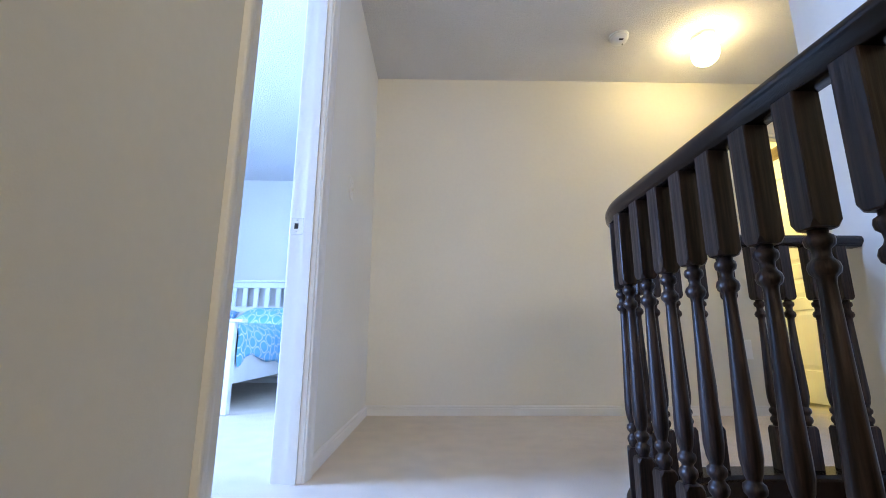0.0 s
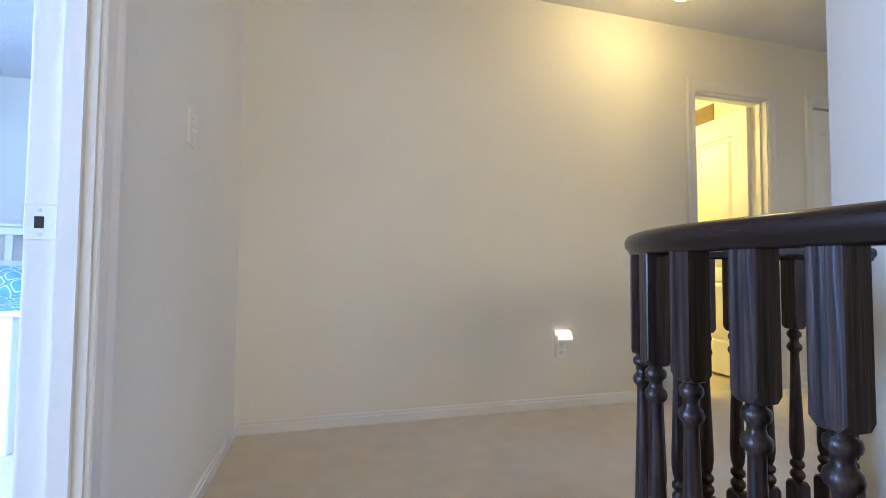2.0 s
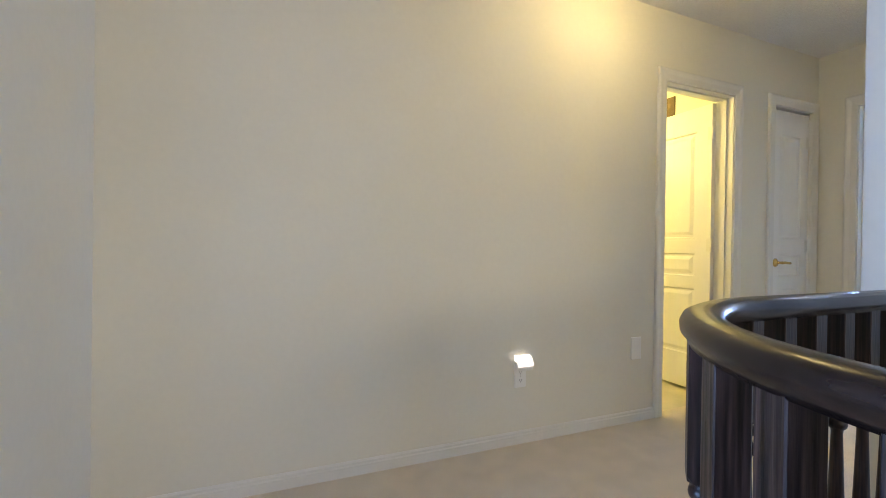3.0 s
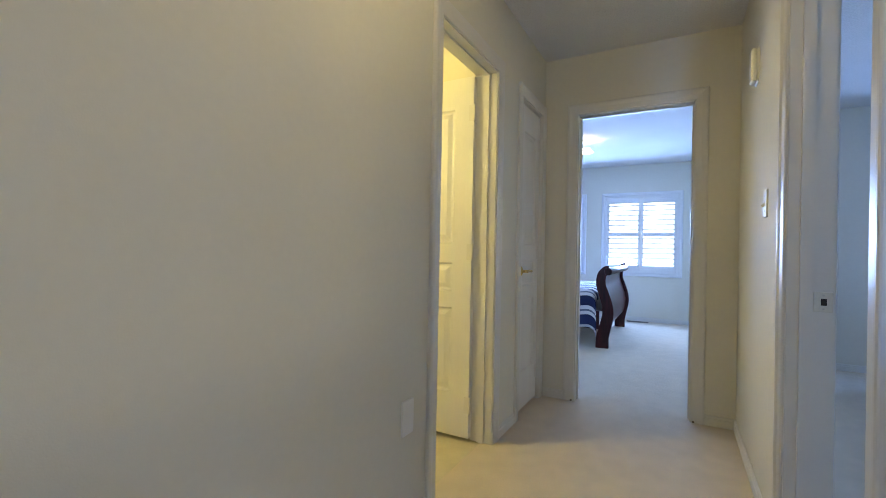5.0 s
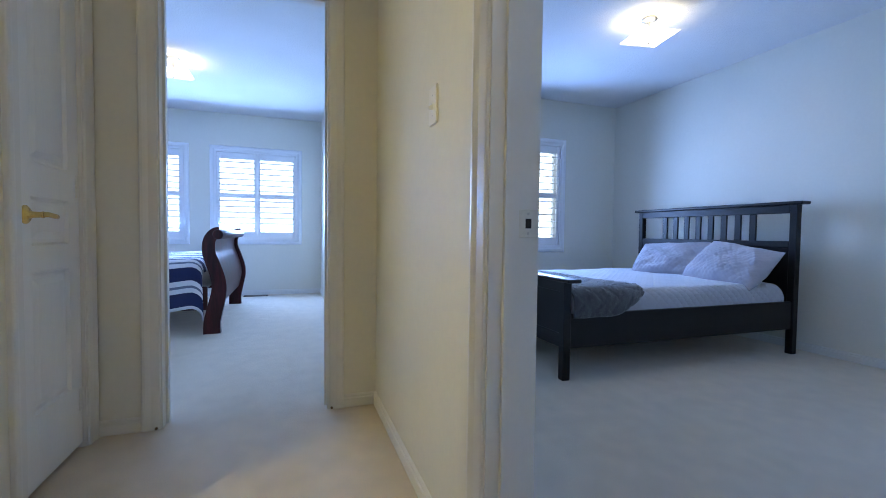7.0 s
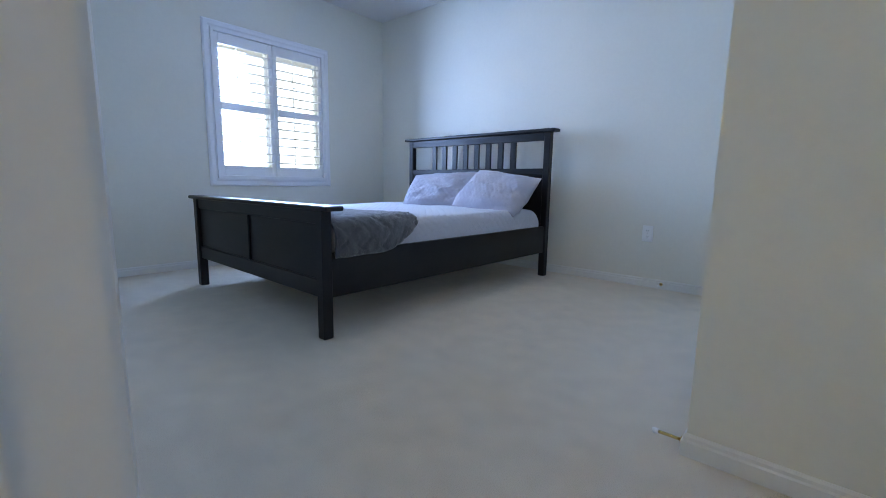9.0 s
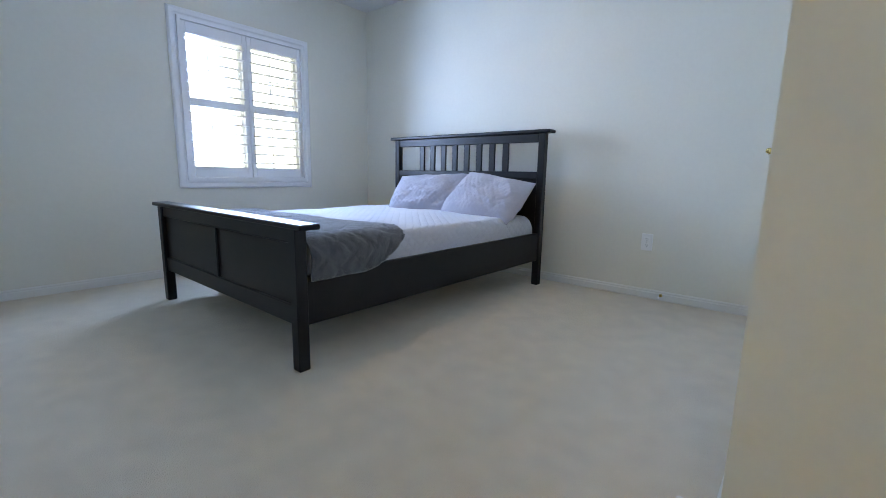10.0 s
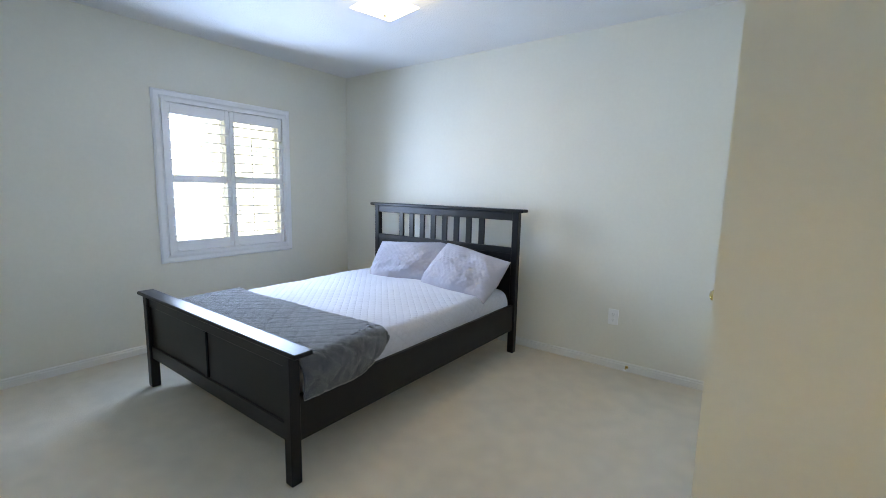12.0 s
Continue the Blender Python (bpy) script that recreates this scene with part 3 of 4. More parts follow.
def baluster_mesh():
    bm = bmesh.new()
    h = 0.0222
    top = RAIL_TOP - 0.046

    def block(z0, z1, up):
        # square block whose turned end narrows with chamfered corners
        c = 0.006
        sq = [(-h, -h), (h, -h), (h, h), (-h, h)]
        rings = []
        for z, cut, k in ((z0, 0.002, 1.0), (z1 - up * 0.012, 0.002, 1.0), (z1 - up * 0.002, c + 0.003, 0.97), (z1, c + 0.004, 0.80)):
            ring = []
            for x, y in sq:
                sx, sy = (1 if x > 0 else -1), (1 if y > 0 else -1)
                p, q = (x - sx * cut, y), (x, y - sy * cut)
                pair = (p, q) if sx * sy < 0 else (q, p)
                if (sx, sy) == (-1, -1):
                    pair = (q, p)
                ring += [bm.verts.new((a * k, b * k, z)) for a, b in pair]
            ring.sort(key=lambda v: math.atan2(v.co.y, v.co.x))
            rings.append(ring)
        for a, b in zip(rings, rings[1:]):
            for i in range(8):
                bm.faces.new((a[i], a[(i + 1) % 8], b[(i + 1) % 8], b[i]))
        bm.faces.new(rings[0])
        bm.faces.new(rings[-1])

    block(top, 0.640, -1)
    block(0.012, 0.172, 1)
    lathe(bm, [(0.013, 0.640), (0.0125, 0.634), (0.018, 0.630), (0.0195, 0.623), (0.018, 0.616), (0.0125, 0.611), (0.0115, 0.603), (0.013, 0.597),
               (0.0185, 0.591), (0.0205, 0.583), (0.0185, 0.575), (0.0125, 0.569), (0.0115, 0.560), (0.0125, 0.52), (0.0145, 0.45), (0.0175, 0.36),
               (0.0195, 0.30), (0.0195, 0.275), (0.0165, 0.252), (0.0125, 0.240), (0.0125, 0.236), (0.018, 0.231), (0.0195, 0.224), (0.018, 0.217),
               (0.0125, 0.211), (0.0125, 0.206), (0.018, 0.200), (0.020, 0.192), (0.018, 0.184), (0.0135, 0.178), (0.0135, 0.171)], 16)
    bmesh.ops.recalc_face_normals(bm, faces=bm.faces)
    me = bpy.data.meshes.new("baluster")
    bm.to_mesh(me)
    bm.free()
    me.materials.append(OAK)
    return me


def along(points, d):
    for (x0, y0), (x1, y1) in zip(points, points[1:]):
        l = math.hypot(x1 - x0, y1 - y0)
        if d <= l:
            return x0 + (x1 - x0) * d / l, y0 + (y1 - y0) * d / l, math.degrees(math.atan2(y1 - y0, x1 - x0))
        d -= l
    return None


bal = baluster_mesh()
FIRST = 1.213 + 2.9                       # along the line to the last baluster of the straight run
line = well_path(0.0, XS, start_y=-2.9, steps=28)
total = sum(math.hypot(b[0] - a[0], b[1] - a[1]) for a, b in zip(line, line[1:]))
places = [FIRST - 0.1055 * k for k in range(38)] + [FIRST + (total - 0.09 - FIRST) * k / 12 for k in range(1, 13)]
for d in places:
    x, y, a = along(line, d)
    shared("baluster", bal, railing, pose(x - cx0, y - cy0, 0.0, 0, 0, a - 90))


# ---- windows with plantation shutters ----
def window(name, x, y, z, tilt, label, group="bedroom windows"):
    """A shuttered window in a wall whose room face is at x and whose room lies towards -x. Local: x across (along world y), y into the room."""
    w = thing(name, pose(x, y, z, 0, 0, 90), label, "window", group, "structure")
    ow, oh = 1.158, 1.316
    n = (0, 1, 0)
    loop = lambda a, b: [(-a, 0, -b), (-a, 0, b), (a, 0, b), (a, 0, -b)]
    # casing
    bm = bmesh.new()
    sweep(bm, loop(ow / 2 - 0.03, oh / 2 - 0.03), [(-0.03, 0), (0.03, 0), (0.03, 0.012), (0.018, 0.016), (0.010, 0.022), (-0.016, 0.022), (-0.024, 0.016), (-0.03, 0.010)], n, closed=True)
    part("window_frame", bm, SHUTTER, w)
    # shutter frame, set inside the casing
    bm = bmesh.new()
    sweep(bm, loop(ow / 2 - 0.072, oh / 2 - 0.072), [(-0.012, -0.03), (0.012, -0.03), (0.012, 0.028), (-0.012, 0.028)], n, closed=True)
    part("shutter_frame", bm, SHUTTER, w)
    pw, ph = ow / 2 - 0.086, oh / 2 - 0.0865
    for side in (-1, 1):
        p = part("shutter_panel", shutter_panel(side, pw, ph), SHUTTER, w)
        for z0, z1 in ((-0.487, -0.032), (0.032, 0.487)):
            k = 6
            x0, x1 = (0.042, pw - 0.034)
            for i in range(k):
                zc = z0 + (i + 0.5) * (z1 - z0) / k
                ang = tilt[1] if z1 > 0 else tilt[0]
                shared("louver", louver_mesh(), p, Matrix.Translation((side * (x0 + x1) / 2, 0.0, zc)) @ Matrix.Rotation(radians(ang), 4, "X"))
    # outer sash, glazing bars and glass
    bm = bmesh.new()
    sweep(bm, loop(WIN_W / 2 - 0.022, WIN_H / 2 - 0.022), [(-0.022, -0.13), (0.022, -0.13), (0.022, -0.085), (-0.022, -0.085)], n, closed=True)
    part("sash", bm, SHUTTER, w)
    bm = bmesh.new()
    box(bm, -0.022, 0.022, -0.125, -0.09, -WIN_H / 2 + 0.044, WIN_H / 2 - 0.044, 0.003)
    part("sash_bar", bm, SHUTTER, w)
    for sx in (-1, 1):
        for sz in (-0.27, 0.27):
            bm = bmesh.new()
            box(bm, sx * 0.262 - 0.004, sx * 0.262 + 0.004, -0.112, -0.104, sz - 0.27, sz + 0.27)
            box(bm, sx * 0.262 - 0.24, sx * 0.262 + 0.24, -0.1125, -0.1035, sz - 0.004, sz + 0.004)
            part("glazing_bar", bm, SHUTTER, w)
        pane = part("pane", boxed(sx * 0.262 - 0.25, sx * 0.262 + 0.25, -0.119, -0.115, -0.57, 0.57), GLASS, w)
        pane.visible_shadow = False
    return w


def shutter_panel(side, pw, ph):
    bm = bmesh.new()
    lo, hi = 0.002, pw

    def b(x0, x1, z0, z1):
        a, c = sorted((side * x0, side * x1))
        box(bm, a, c, -0.013, 0.013, z0, z1, 0.003)

    b(lo, lo + 0.037, -ph, ph)
    b(hi - 0.034, hi, -ph, ph)
    b(lo + 0.037, hi - 0.034, -ph, -0.487)
    b(lo + 0.037, hi - 0.034, 0.487, ph)
    b(lo + 0.037, hi - 0.034, -0.030, 0.030)
    return bm


LOUVER = []


def louver_mesh():
    if not LOUVER:
        bm = bmesh.new()
        half = 0.226
        sect = [(-0.032, 0), (-0.02, 0.0045), (0, 0.006), (0.02, 0.0045), (0.032, 0), (0.02, -0.0045), (0, -0.006), (-0.02, -0.0045)]
        rings = [[bm.verts.new((x, y, z)) for y, z in sect] for x in (-half, half)]
        for i in range(8):
            bm.faces.new((rings[0][i], rings[0][(i + 1) % 8], rings[1][(i + 1) % 8], rings[1][i]))
        bm.faces.new(rings[0])
        bm.faces.new(rings[1])
        bmesh.ops.recalc_face_normals(bm, faces=bm.faces)
        me = bpy.data.meshes.new("louver")
        bm.to_mesh(me)
        bm.free()
        me.materials.append(SHUTTER)
        LOUVER.append(me)
    return LOUVER[0]


window("window_1", XWC, WIN_C, WIN_Z, (4, 0), "white shuttered window with open louvers")
window("window_2", XWB, WIN_B1, WIN_Z + 0.02, (-24, -24), "white shuttered window with half-tilted louvers")
window("window_3", XWB, WIN_B2, WIN_Z + 0.02, (-24, -24), "white shuttered window with half-tilted louvers")


# ---- soft goods ----
def bent(q, half, r):
    """How far out, how far down and at what lean a cloth lies at arc length q from the middle of a top of half width."""
    s, q = (1 if q >= 0 else -1), abs(q)
    flat = half - r
    if q <= flat:
        return s * q, 0.0, 0.0
    a = (q - flat) / r
    if a < math.pi / 2:
        return s * (flat + r * math.sin(a)), r * (1 - math.cos(a)), s * a
    return s * half, r + (q - flat - r * math.pi / 2), s * math.pi / 2


def cloth(half_x, y0, y1, top, drop, r, nx, ny, lift, end0=0.0, end1=0.0, hem=None, thick=0.0):
    """A sheet over a bed from y0 to y1 that hangs down by drop at both sides, and by end0 and end1 at its ends."""
    bm = bmesh.new()
    uvl = bm.loops.layers.uv.new("UVMap")
    mid, half_y = (y0 + y1) / 2, (y1 - y0) / 2
    reach = half_x - r + r * math.pi / 2 + drop - r
    a0 = half_y - r + r * math.pi / 2 + end0 - r if end0 else half_y
    a1 = half_y - r + r * math.pi / 2 + end1 - r if end1 else half_y
    uvs = {}

    def layer(sink):
        return [[point(i, j, sink) for i in range(nx + 1)] for j in range(ny + 1)]

    def point(i, j, sink):
        t = -a0 + (a0 + a1) * j / ny
        s = -reach + 2 * reach * i / nx
        k = 1 + (hem(t, s) if hem else 0)
        s2 = s * k if abs(s) > half_x - r else s
        x, dx, ax = bent(s2, half_x, r)
        use_end = (t < 0 and end0) or (t > 0 and end1)
        y, dy, ay = bent(t, half_y, r) if use_end else (t, 0.0, 0.0)
        l = lift(s, t) - sink
        v = bm.verts.new((x + l * math.sin(ax), mid + y + l * math.sin(ay), top - dx - dy + l * math.cos(ax) * math.cos(ay)))
        uvs[v] = (s, t)
        return v

    grid = layer(0.0)
    quads = [(grid[j][i], grid[j][i + 1], grid[j + 1][i + 1], grid[j + 1][i]) for j in range(ny) for i in range(nx)]
    if thick:
        g2 = layer(thick)
        quads += [(g2[j][i], g2[j + 1][i], g2[j + 1][i + 1], g2[j][i + 1]) for j in range(ny) for i in range(nx)]
        for j in range(ny):
            quads += [(grid[j][0], grid[j + 1][0], g2[j + 1][0], g2[j][0]), (grid[j][nx], g2[j][nx], g2[j + 1][nx], grid[j + 1][nx])]
        for i in range(nx):
            quads += [(grid[0][i], g2[0][i], g2[0][i + 1], grid[0][i + 1]), (grid[ny][i], grid[ny][i + 1], g2[ny][i + 1], g2[ny][i])]
    for q in quads:
        f = bm.faces.new(q)
        f.smooth = True
        for lp in f.loops:
            lp[uvl].uv = uvs[lp.vert]
    return bm


def pillow_mesh(w, h, t, n=34, seed=0, quilt=0.0, cell=0.06):
    bm = bmesh.new()
    uvl = bm.loops.layers.uv.new("UVMap")
    uvs = {}
    sides = []
    for s in (1, -1):
        grid = []
        for j in range(n + 1):
            v = -1 + 2 * j / n
            row = []
            for i in range(n + 1):
                u = -1 + 2 * i / n
                e = max(0.0, (1 - abs(u) ** 2.4)) ** 0.6 * max(0.0, (1 - abs(v) ** 2.4)) ** 0.6 * (1 - 0.28 * v)
                x = w / 2 * u * math.sqrt(1 - 0.13 * v * v) * (1 - 0.05 * (1 - v * v) * abs(u) ** 3)
                z = h / 2 * v * math.sqrt(1 - 0.10 * u * u) * (1 - 0.06 * math.cos(2.2 * u + seed) * abs(v) ** 2)
                wr = noise.noise((u * 2.2 + seed, v * 2.2, s)) * 0.035 + noise.noise((u * 5 + seed, v * 5, s * 2)) * 0.012
                q = 0.0
                if quilt:
                    q = quilt * (abs(math.sin(math.pi * (x + z) / cell) * math.sin(math.pi * (x - z) / cell)) ** 0.5 - 0.5)
                vert = bm.verts.new((x, s * e * (t / 2 + wr + q), z))
                uvs[vert] = (x + s * 3, z)
                row.append(vert)
            grid.append(row)
        for j in range(n):
            for i in range(n):
                f = bm.faces.new((grid[j][i], grid[j][i + 1], grid[j + 1][i + 1], grid[j + 1][i]))
                f.smooth = True
                for lp in f.loops:
                    lp[uvl].uv = uvs[lp.vert]
    bmesh.ops.remove_doubles(bm, verts=bm.verts, dist=0.0005)
    return bm


# ---- beds ----
def slat_bed(name, m, wood, label, W=1.556, L=2.06, head=1.150, foot=0.616):
    """A slatted-headboard bed. Local: foot at y = 0, head at y = L, middle at x = 0."""
    bed = thing(name, m, label, "bed")
    hw = W / 2
    p = 0.052

    def bx(nm, *a, lab="", bev=0.004, parent=bed):
        return part(nm, boxed(*a, bevel=bev), wood, parent, lab)

    # footboard
    for s in (-1, 1):
        bx("leg", *sorted((s * hw, s * (hw - p))), 0.0, p, 0.0, foot - 0.022)
    bx("footboard_cap", -hw - 0.055, hw + 0.055, -0.012, p + 0.030, foot - 0.022, foot, bev=0.005)
    bx("footboard_top_rail", -hw + p, hw - p, 0.012, 0.046, foot - 0.085, foot - 0.022)
    bx("footboard_bottom_rail", -hw + p, hw - p, 0.012, 0.046, 0.192, 0.275)
    bx("footboard_stile", -0.016, 0.016, 0.012, 0.046, 0.275, foot - 0.085)
    for s in (-1, 1):
        bx("footboard_panel", *sorted((s * 0.016, s * (hw - p))), 0.024, 0.038, 0.275, foot - 0.085, bev=0.0)
    # headboard
    for s in (-1, 1):
        bx("head_post", *sorted((s * hw, s * (hw - p))), L - p, L, 0.0, head - 0.024)
    bx("headboard_cap", -hw - 0.045, hw + 0.045, L - p - 0.022, L + 0.022, head - 0.024, head, bev=0.005)
    bx("headboard_top_rail", -hw + p, hw - p, L - 0.05, L - 0.016, head - 0.088, head - 0.024)
    bx("headboard_panel", -hw + p, hw - p, L - 0.045, L - 0.02, 0.30, 0.80)
    bx("headboard_mid_rail", -hw + p, hw - p, L - 0.05, L - 0.016, 0.80, 0.85)
    for i in range(8):
        x = -0.441 + i * 0.126
        bx("slat", x - 0.026, x + 0.026, L - 0.042, L - 0.024, 0.85, head - 0.088, bev=0.002)
    # side rails and centre support
    for s in (-1, 1):
        bx("side_rail", *sorted((s * (hw - 0.012), s * (hw - 0.040))), p, L - p, 0.190, 0.398)
    for i in range(9):
        y = 0.2 + i * 0.2
        bx("bed_slat", -hw + 0.041, hw - 0.041, y - 0.03, y + 0.03, 0.315, 0.335, bev=0.0)
    return bed


bed_c_m = pose(4.542, 0.731, 0, 0, 0, 179.6)
slat_bed("black_bed", bed_c_m, BLACK, "black-brown wooden double bed with slatted headboard")


def on_bed(m, *a):
    return m @ pose(*a)


mat_c = thing("mattress", on_bed(bed_c_m, 0, 0, 0.337), "white double mattress on the black bed", "mattress")
part("core", boxed(-0.715, 0.715, 0.085, 1.95, 0, 0.17, bevel=0.05, seg=3), MATTRESS, mat_c, smooth=True)


def soft(s, t):
    return 0.010 * noise.noise((s * 2.1, t * 2.1, 3)) + 0.004 * noise.noise((s * 7, t * 7, 1))


bm = cloth(0.742, 0.078, 1.965, 0.535, 0.155, 0.065, 76, 96, soft, 0.14, 0.14, hem=lambda t, s: 0.012 * math.sin(t * 5.0) + 0.008 * math.sin(t * 13))
quilt = tagged(part("quilt", bm, QUILT), "white diamond-quilted bed cover, smooth and tucked in", "bedspread")
quilt.matrix_world = bed_c_m


def tuck(s, t):
    """Plush with stitched diamonds."""
    c = 0.125
    a = abs(math.sin(math.pi * (s + t) / c + 0.5 * noise.noise((s * 3, t * 3, 0))))
    b = abs(math.sin(math.pi * (s - t) / c + 0.5 * noise.noise((s * 3, t * 3, 7))))
    return 0.010 + 0.020 * min(a, b, 0.26) ** 0.6 + 0.007 * noise.noise((s * 2.4, t * 2.4, 9)) + 0.003 * noise.noise((s * 30, t * 30, 2))


def throw_hem(t, s):
    return 0.004 * math.sin(t * 9 + 0.6) + 0.003 * math.sin(t * 23) - 0.20 * max(0.0, (t + 0.05) / 0.36) ** 2


bm = cloth(0.768, 0.068, 0.60, 0.538, 0.165, 0.075, 170, 74, tuck, 0.0, 0.0, hem=throw_hem, thick=0.008)
for v in bm.verts:
    v.co.y += 0.03 * math.sin(v.co.x * 3.1) * max(0, (v.co.y - 0.3)) * 2
throw = tagged(part("throw_blanket", bm, THROW, smooth=True), "grey plush diamond-stitched throw across the bed's foot", "blanket")
throw.matrix_world = bed_c_m

for x, y, z, lean, turn, roll, sd in ((-0.19, 1.84, 0.66, -40, 12, -3, 0.0), (0.45, 1.765, 0.66, -43, -10, 5, 5.3)):
    ob = tagged(part("pillow", pillow_mesh(0.74, 0.41, 0.20, 100, sd, 0.0085, 0.046), PILLOW), "white quilted pillow leaning on the headboard", "pillow", "pillows on the black bed")
    ob.matrix_world = on_bed(bed_c_m, x, y, z, lean, roll, turn)

# bedroom A: white bed
bed_a_m = pose(-2.238, 3.03, 0, 0, 0, 0)
slat_bed("white_bed", bed_a_m, WHITEWOOD, "white wooden double bed with slatted headboard", L=2.08)
mat_a = thing("mattress", on_bed(bed_a_m, 0, 0, 0.337), "white double mattress on the white bed", "mattress")
part("core", boxed(-0.715, 0.715, 0.085, 1.97, 0, 0.17, bevel=0.05, seg=3), MATTRESS, mat_a, smooth=True)
bm = cloth(0.79, 0.060, 1.95, 0.60, 0.30, 0.11, 90, 90,
           lambda s, t: 0.03 * noise.noise((s * 2.6, t * 2.6, 4)) + 0.012 * noise.noise((s * 7, t * 7, 1)), 0.0, 0.10,
           hem=lambda t, s: 0.05 * math.sin(t * 4 + 1) + 0.02 * math.sin(t * 11), thick=0.012)
duvet = tagged(part("duvet", bm, TRELLIS), "blue duvet with white trellis print hanging over the sides", "duvet")
duvet.matrix_world = bed_a_m
for x, y, z, lean, turn, sd in ((-0.37, 1.66, 0.69, -68, 5, 1.0), (0.37, 1.68, 0.69, -64, -4, 8.0)):
    ob = tagged(part("pillow", pillow_mesh(0.74, 0.48, 0.20, 30, sd), TRELLIS), "blue pillow with white trellis print", "pillow", "pillows on the white bed")
    ob.matrix_world = on_bed(bed_a_m, x, y, z, lean, 0, turn)

# bedroom B: sleigh bed. Local: foot at y = 0, head towards +y
bed_b_m = pose(6.508, 2.904, 0)
sleigh = thing("sleigh_bed", bed_b_m, "red mahogany sleigh bed with scrolled footboard", "bed")


def sleigh_line(h):
    """Middle line (y, z) of a scrolled end, from the floor up."""
    pts = [(0.00, 0.0), (0.00, 0.10), (-0.025, 0.22), (-0.055, 0.36), (-0.050, 0.47), (-0.012, 0.60), (0.020, 0.70), (0.015, 0.80), (-0.025, 0.86), (-0.065, 0.872)]
    return [(y, z * h / 0.88) for y, z in pts]


def sleigh_end(m, h, names):
    line = sleigh_line(h)
    fine = []
    for i in range(len(line) - 1):
        for k in range(4):
            f = k / 4
            p0, p1, p2, p3 = line[max(i - 1, 0)], line[i], line[i + 1], line[min(i + 2, len(line) - 1)]
            fine.append(tuple(0.5 * (2 * p1[c] + (p2[c] - p0[c]) * f + (2 * p0[c] - 5 * p1[c] + 4 * p2[c] - p3[c]) * f * f + (3 * p1[c] - p0[c] - 3 * p2[c] + p3[c]) * f ** 3) for c in (0, 1)))
    fine.append(line[-1])
    for s in (-1, 1):
        bm = bmesh.new()
        n = len(fine)
        prof = []
        for i, (y, z) in enumerate(fine):
            a, b = fine[max(i - 1, 0)], fine[min(i + 1, n - 1)]
            ty, tz = b[0] - a[0], b[1] - a[1]
            l = math.hypot(ty, tz)
            wdt = 0.066 - 0.024 * (i / n)
            prof.append(((y - tz / l * wdt, z + ty / l * wdt), (y + tz / l * wdt, z - ty / l * wdt)))
        rings = [[bm.verts.new((x, q[0], max(0, q[1]))) for pr in prof for q in pr] for x in (s * 0.84, s * 0.775)]
        for i in range(n - 1):
            for r in rings:
                bm.faces.new((r[2 * i], r[2 * i + 1], r[2 * i + 3], r[2 * i + 2]))
            for e in (0, 1):
                bm.faces.new((rings[0][2 * i + e], rings[0][2 * i + 2 + e], rings[1][2 * i + 2 + e], rings[1][2 * i + e]))
        for i in (0, n - 1):
            bm.faces.new((rings[0][2 * i], rings[0][2 * i + 1], rings[1][2 * i + 1], rings[1][2 * i]))
        o = part(names[0], bm, MAHOGANY, sleigh)
        o.matrix_basis = m
    bm = bmesh.new()
    grid = [[bm.verts.new((x, y + o, z)) for y, z in fine[8:]] for x, o in ((-0.775, -0.016), (0.775, -0.016), (0.775, 0.016), (-0.775, 0.016))]
    for q in range(4):
        for i in range(len(grid[0]) - 1):
            f = bm.faces.new((grid[q][i], grid[(q + 1) % 4][i], grid[(q + 1) % 4][i + 1], grid[q][i + 1]))
    bm.faces.new([g[0] for g in grid])
    bm.faces.new([g[-1] for g in grid])
    o = part(names[1], bm, MAHOGANY, sleigh)
    o.matrix_basis = m
    bm = lathe(bmesh.new(), [(0.036, -0.86), (0.042, -0.85), (0.042, 0.85), (0.036, 0.86)], 16, pose(0, line[-1][0] + 0.012, line[-1][1] - 0.022, 0, 90, 0))
    o = part(names[2], bm, MAHOGANY, sleigh)
    o.matrix_basis = m


sleigh_end(Matrix.Identity(4), 0.875, ("foot_post", "footboard_panel", "footboard_scroll"))
sleigh_end(pose(0, 2.25, 0, 0, 0, 180), 1.20, ("head_post", "headboard_panel", "headboard_scroll"))
for s in (-1, 1):
    part("side_rail", boxed(*sorted((s * 0.80, s * 0.77)), 0.04, 2.21, 0.20, 0.40, bevel=0.004), MAHOGANY, sleigh)
for i in range(8):
    part("bed_slat", boxed(-0.769, 0.769, 0.25 + i * 0.24, 0.32 + i * 0.24, 0.30, 0.32), MAHOGANY, sleigh)
mat_b = thing("mattress", on_bed(bed_b_m, 0, 0, 0.322), "white double mattress on the sleigh bed", "mattress")
part("core", boxed(-0.76, 0.76, 0.08, 2.17, 0, 0.26, bevel=0.05, seg=3), MATTRESS, mat_b, smooth=True)
bm = cloth(0.835, 0.075, 2.12, 0.635, 0.42, 0.10, 80, 60,
           lambda s, t: 0.012 * noise.noise((s * 3, t * 3, 14)) + 0.012 * math.sin(t * 16) * min(1, max(0, abs(s) - 0.75) * 3), 0.12, 0.12,
           hem=lambda t, s: 0.02 * math.sin(t * 7), thick=0.012)
comforter = tagged(part("comforter", bm, STRIPES), "navy comforter with white and grey stripes", "comforter")
comforter.matrix_world = bed_b_m


# ---- lamps ----
hall_lamp = thing("ceiling_light", pose(1.626, 2.526, CEIL), "lit opal glass jar ceiling light in the hall", "ceiling light")
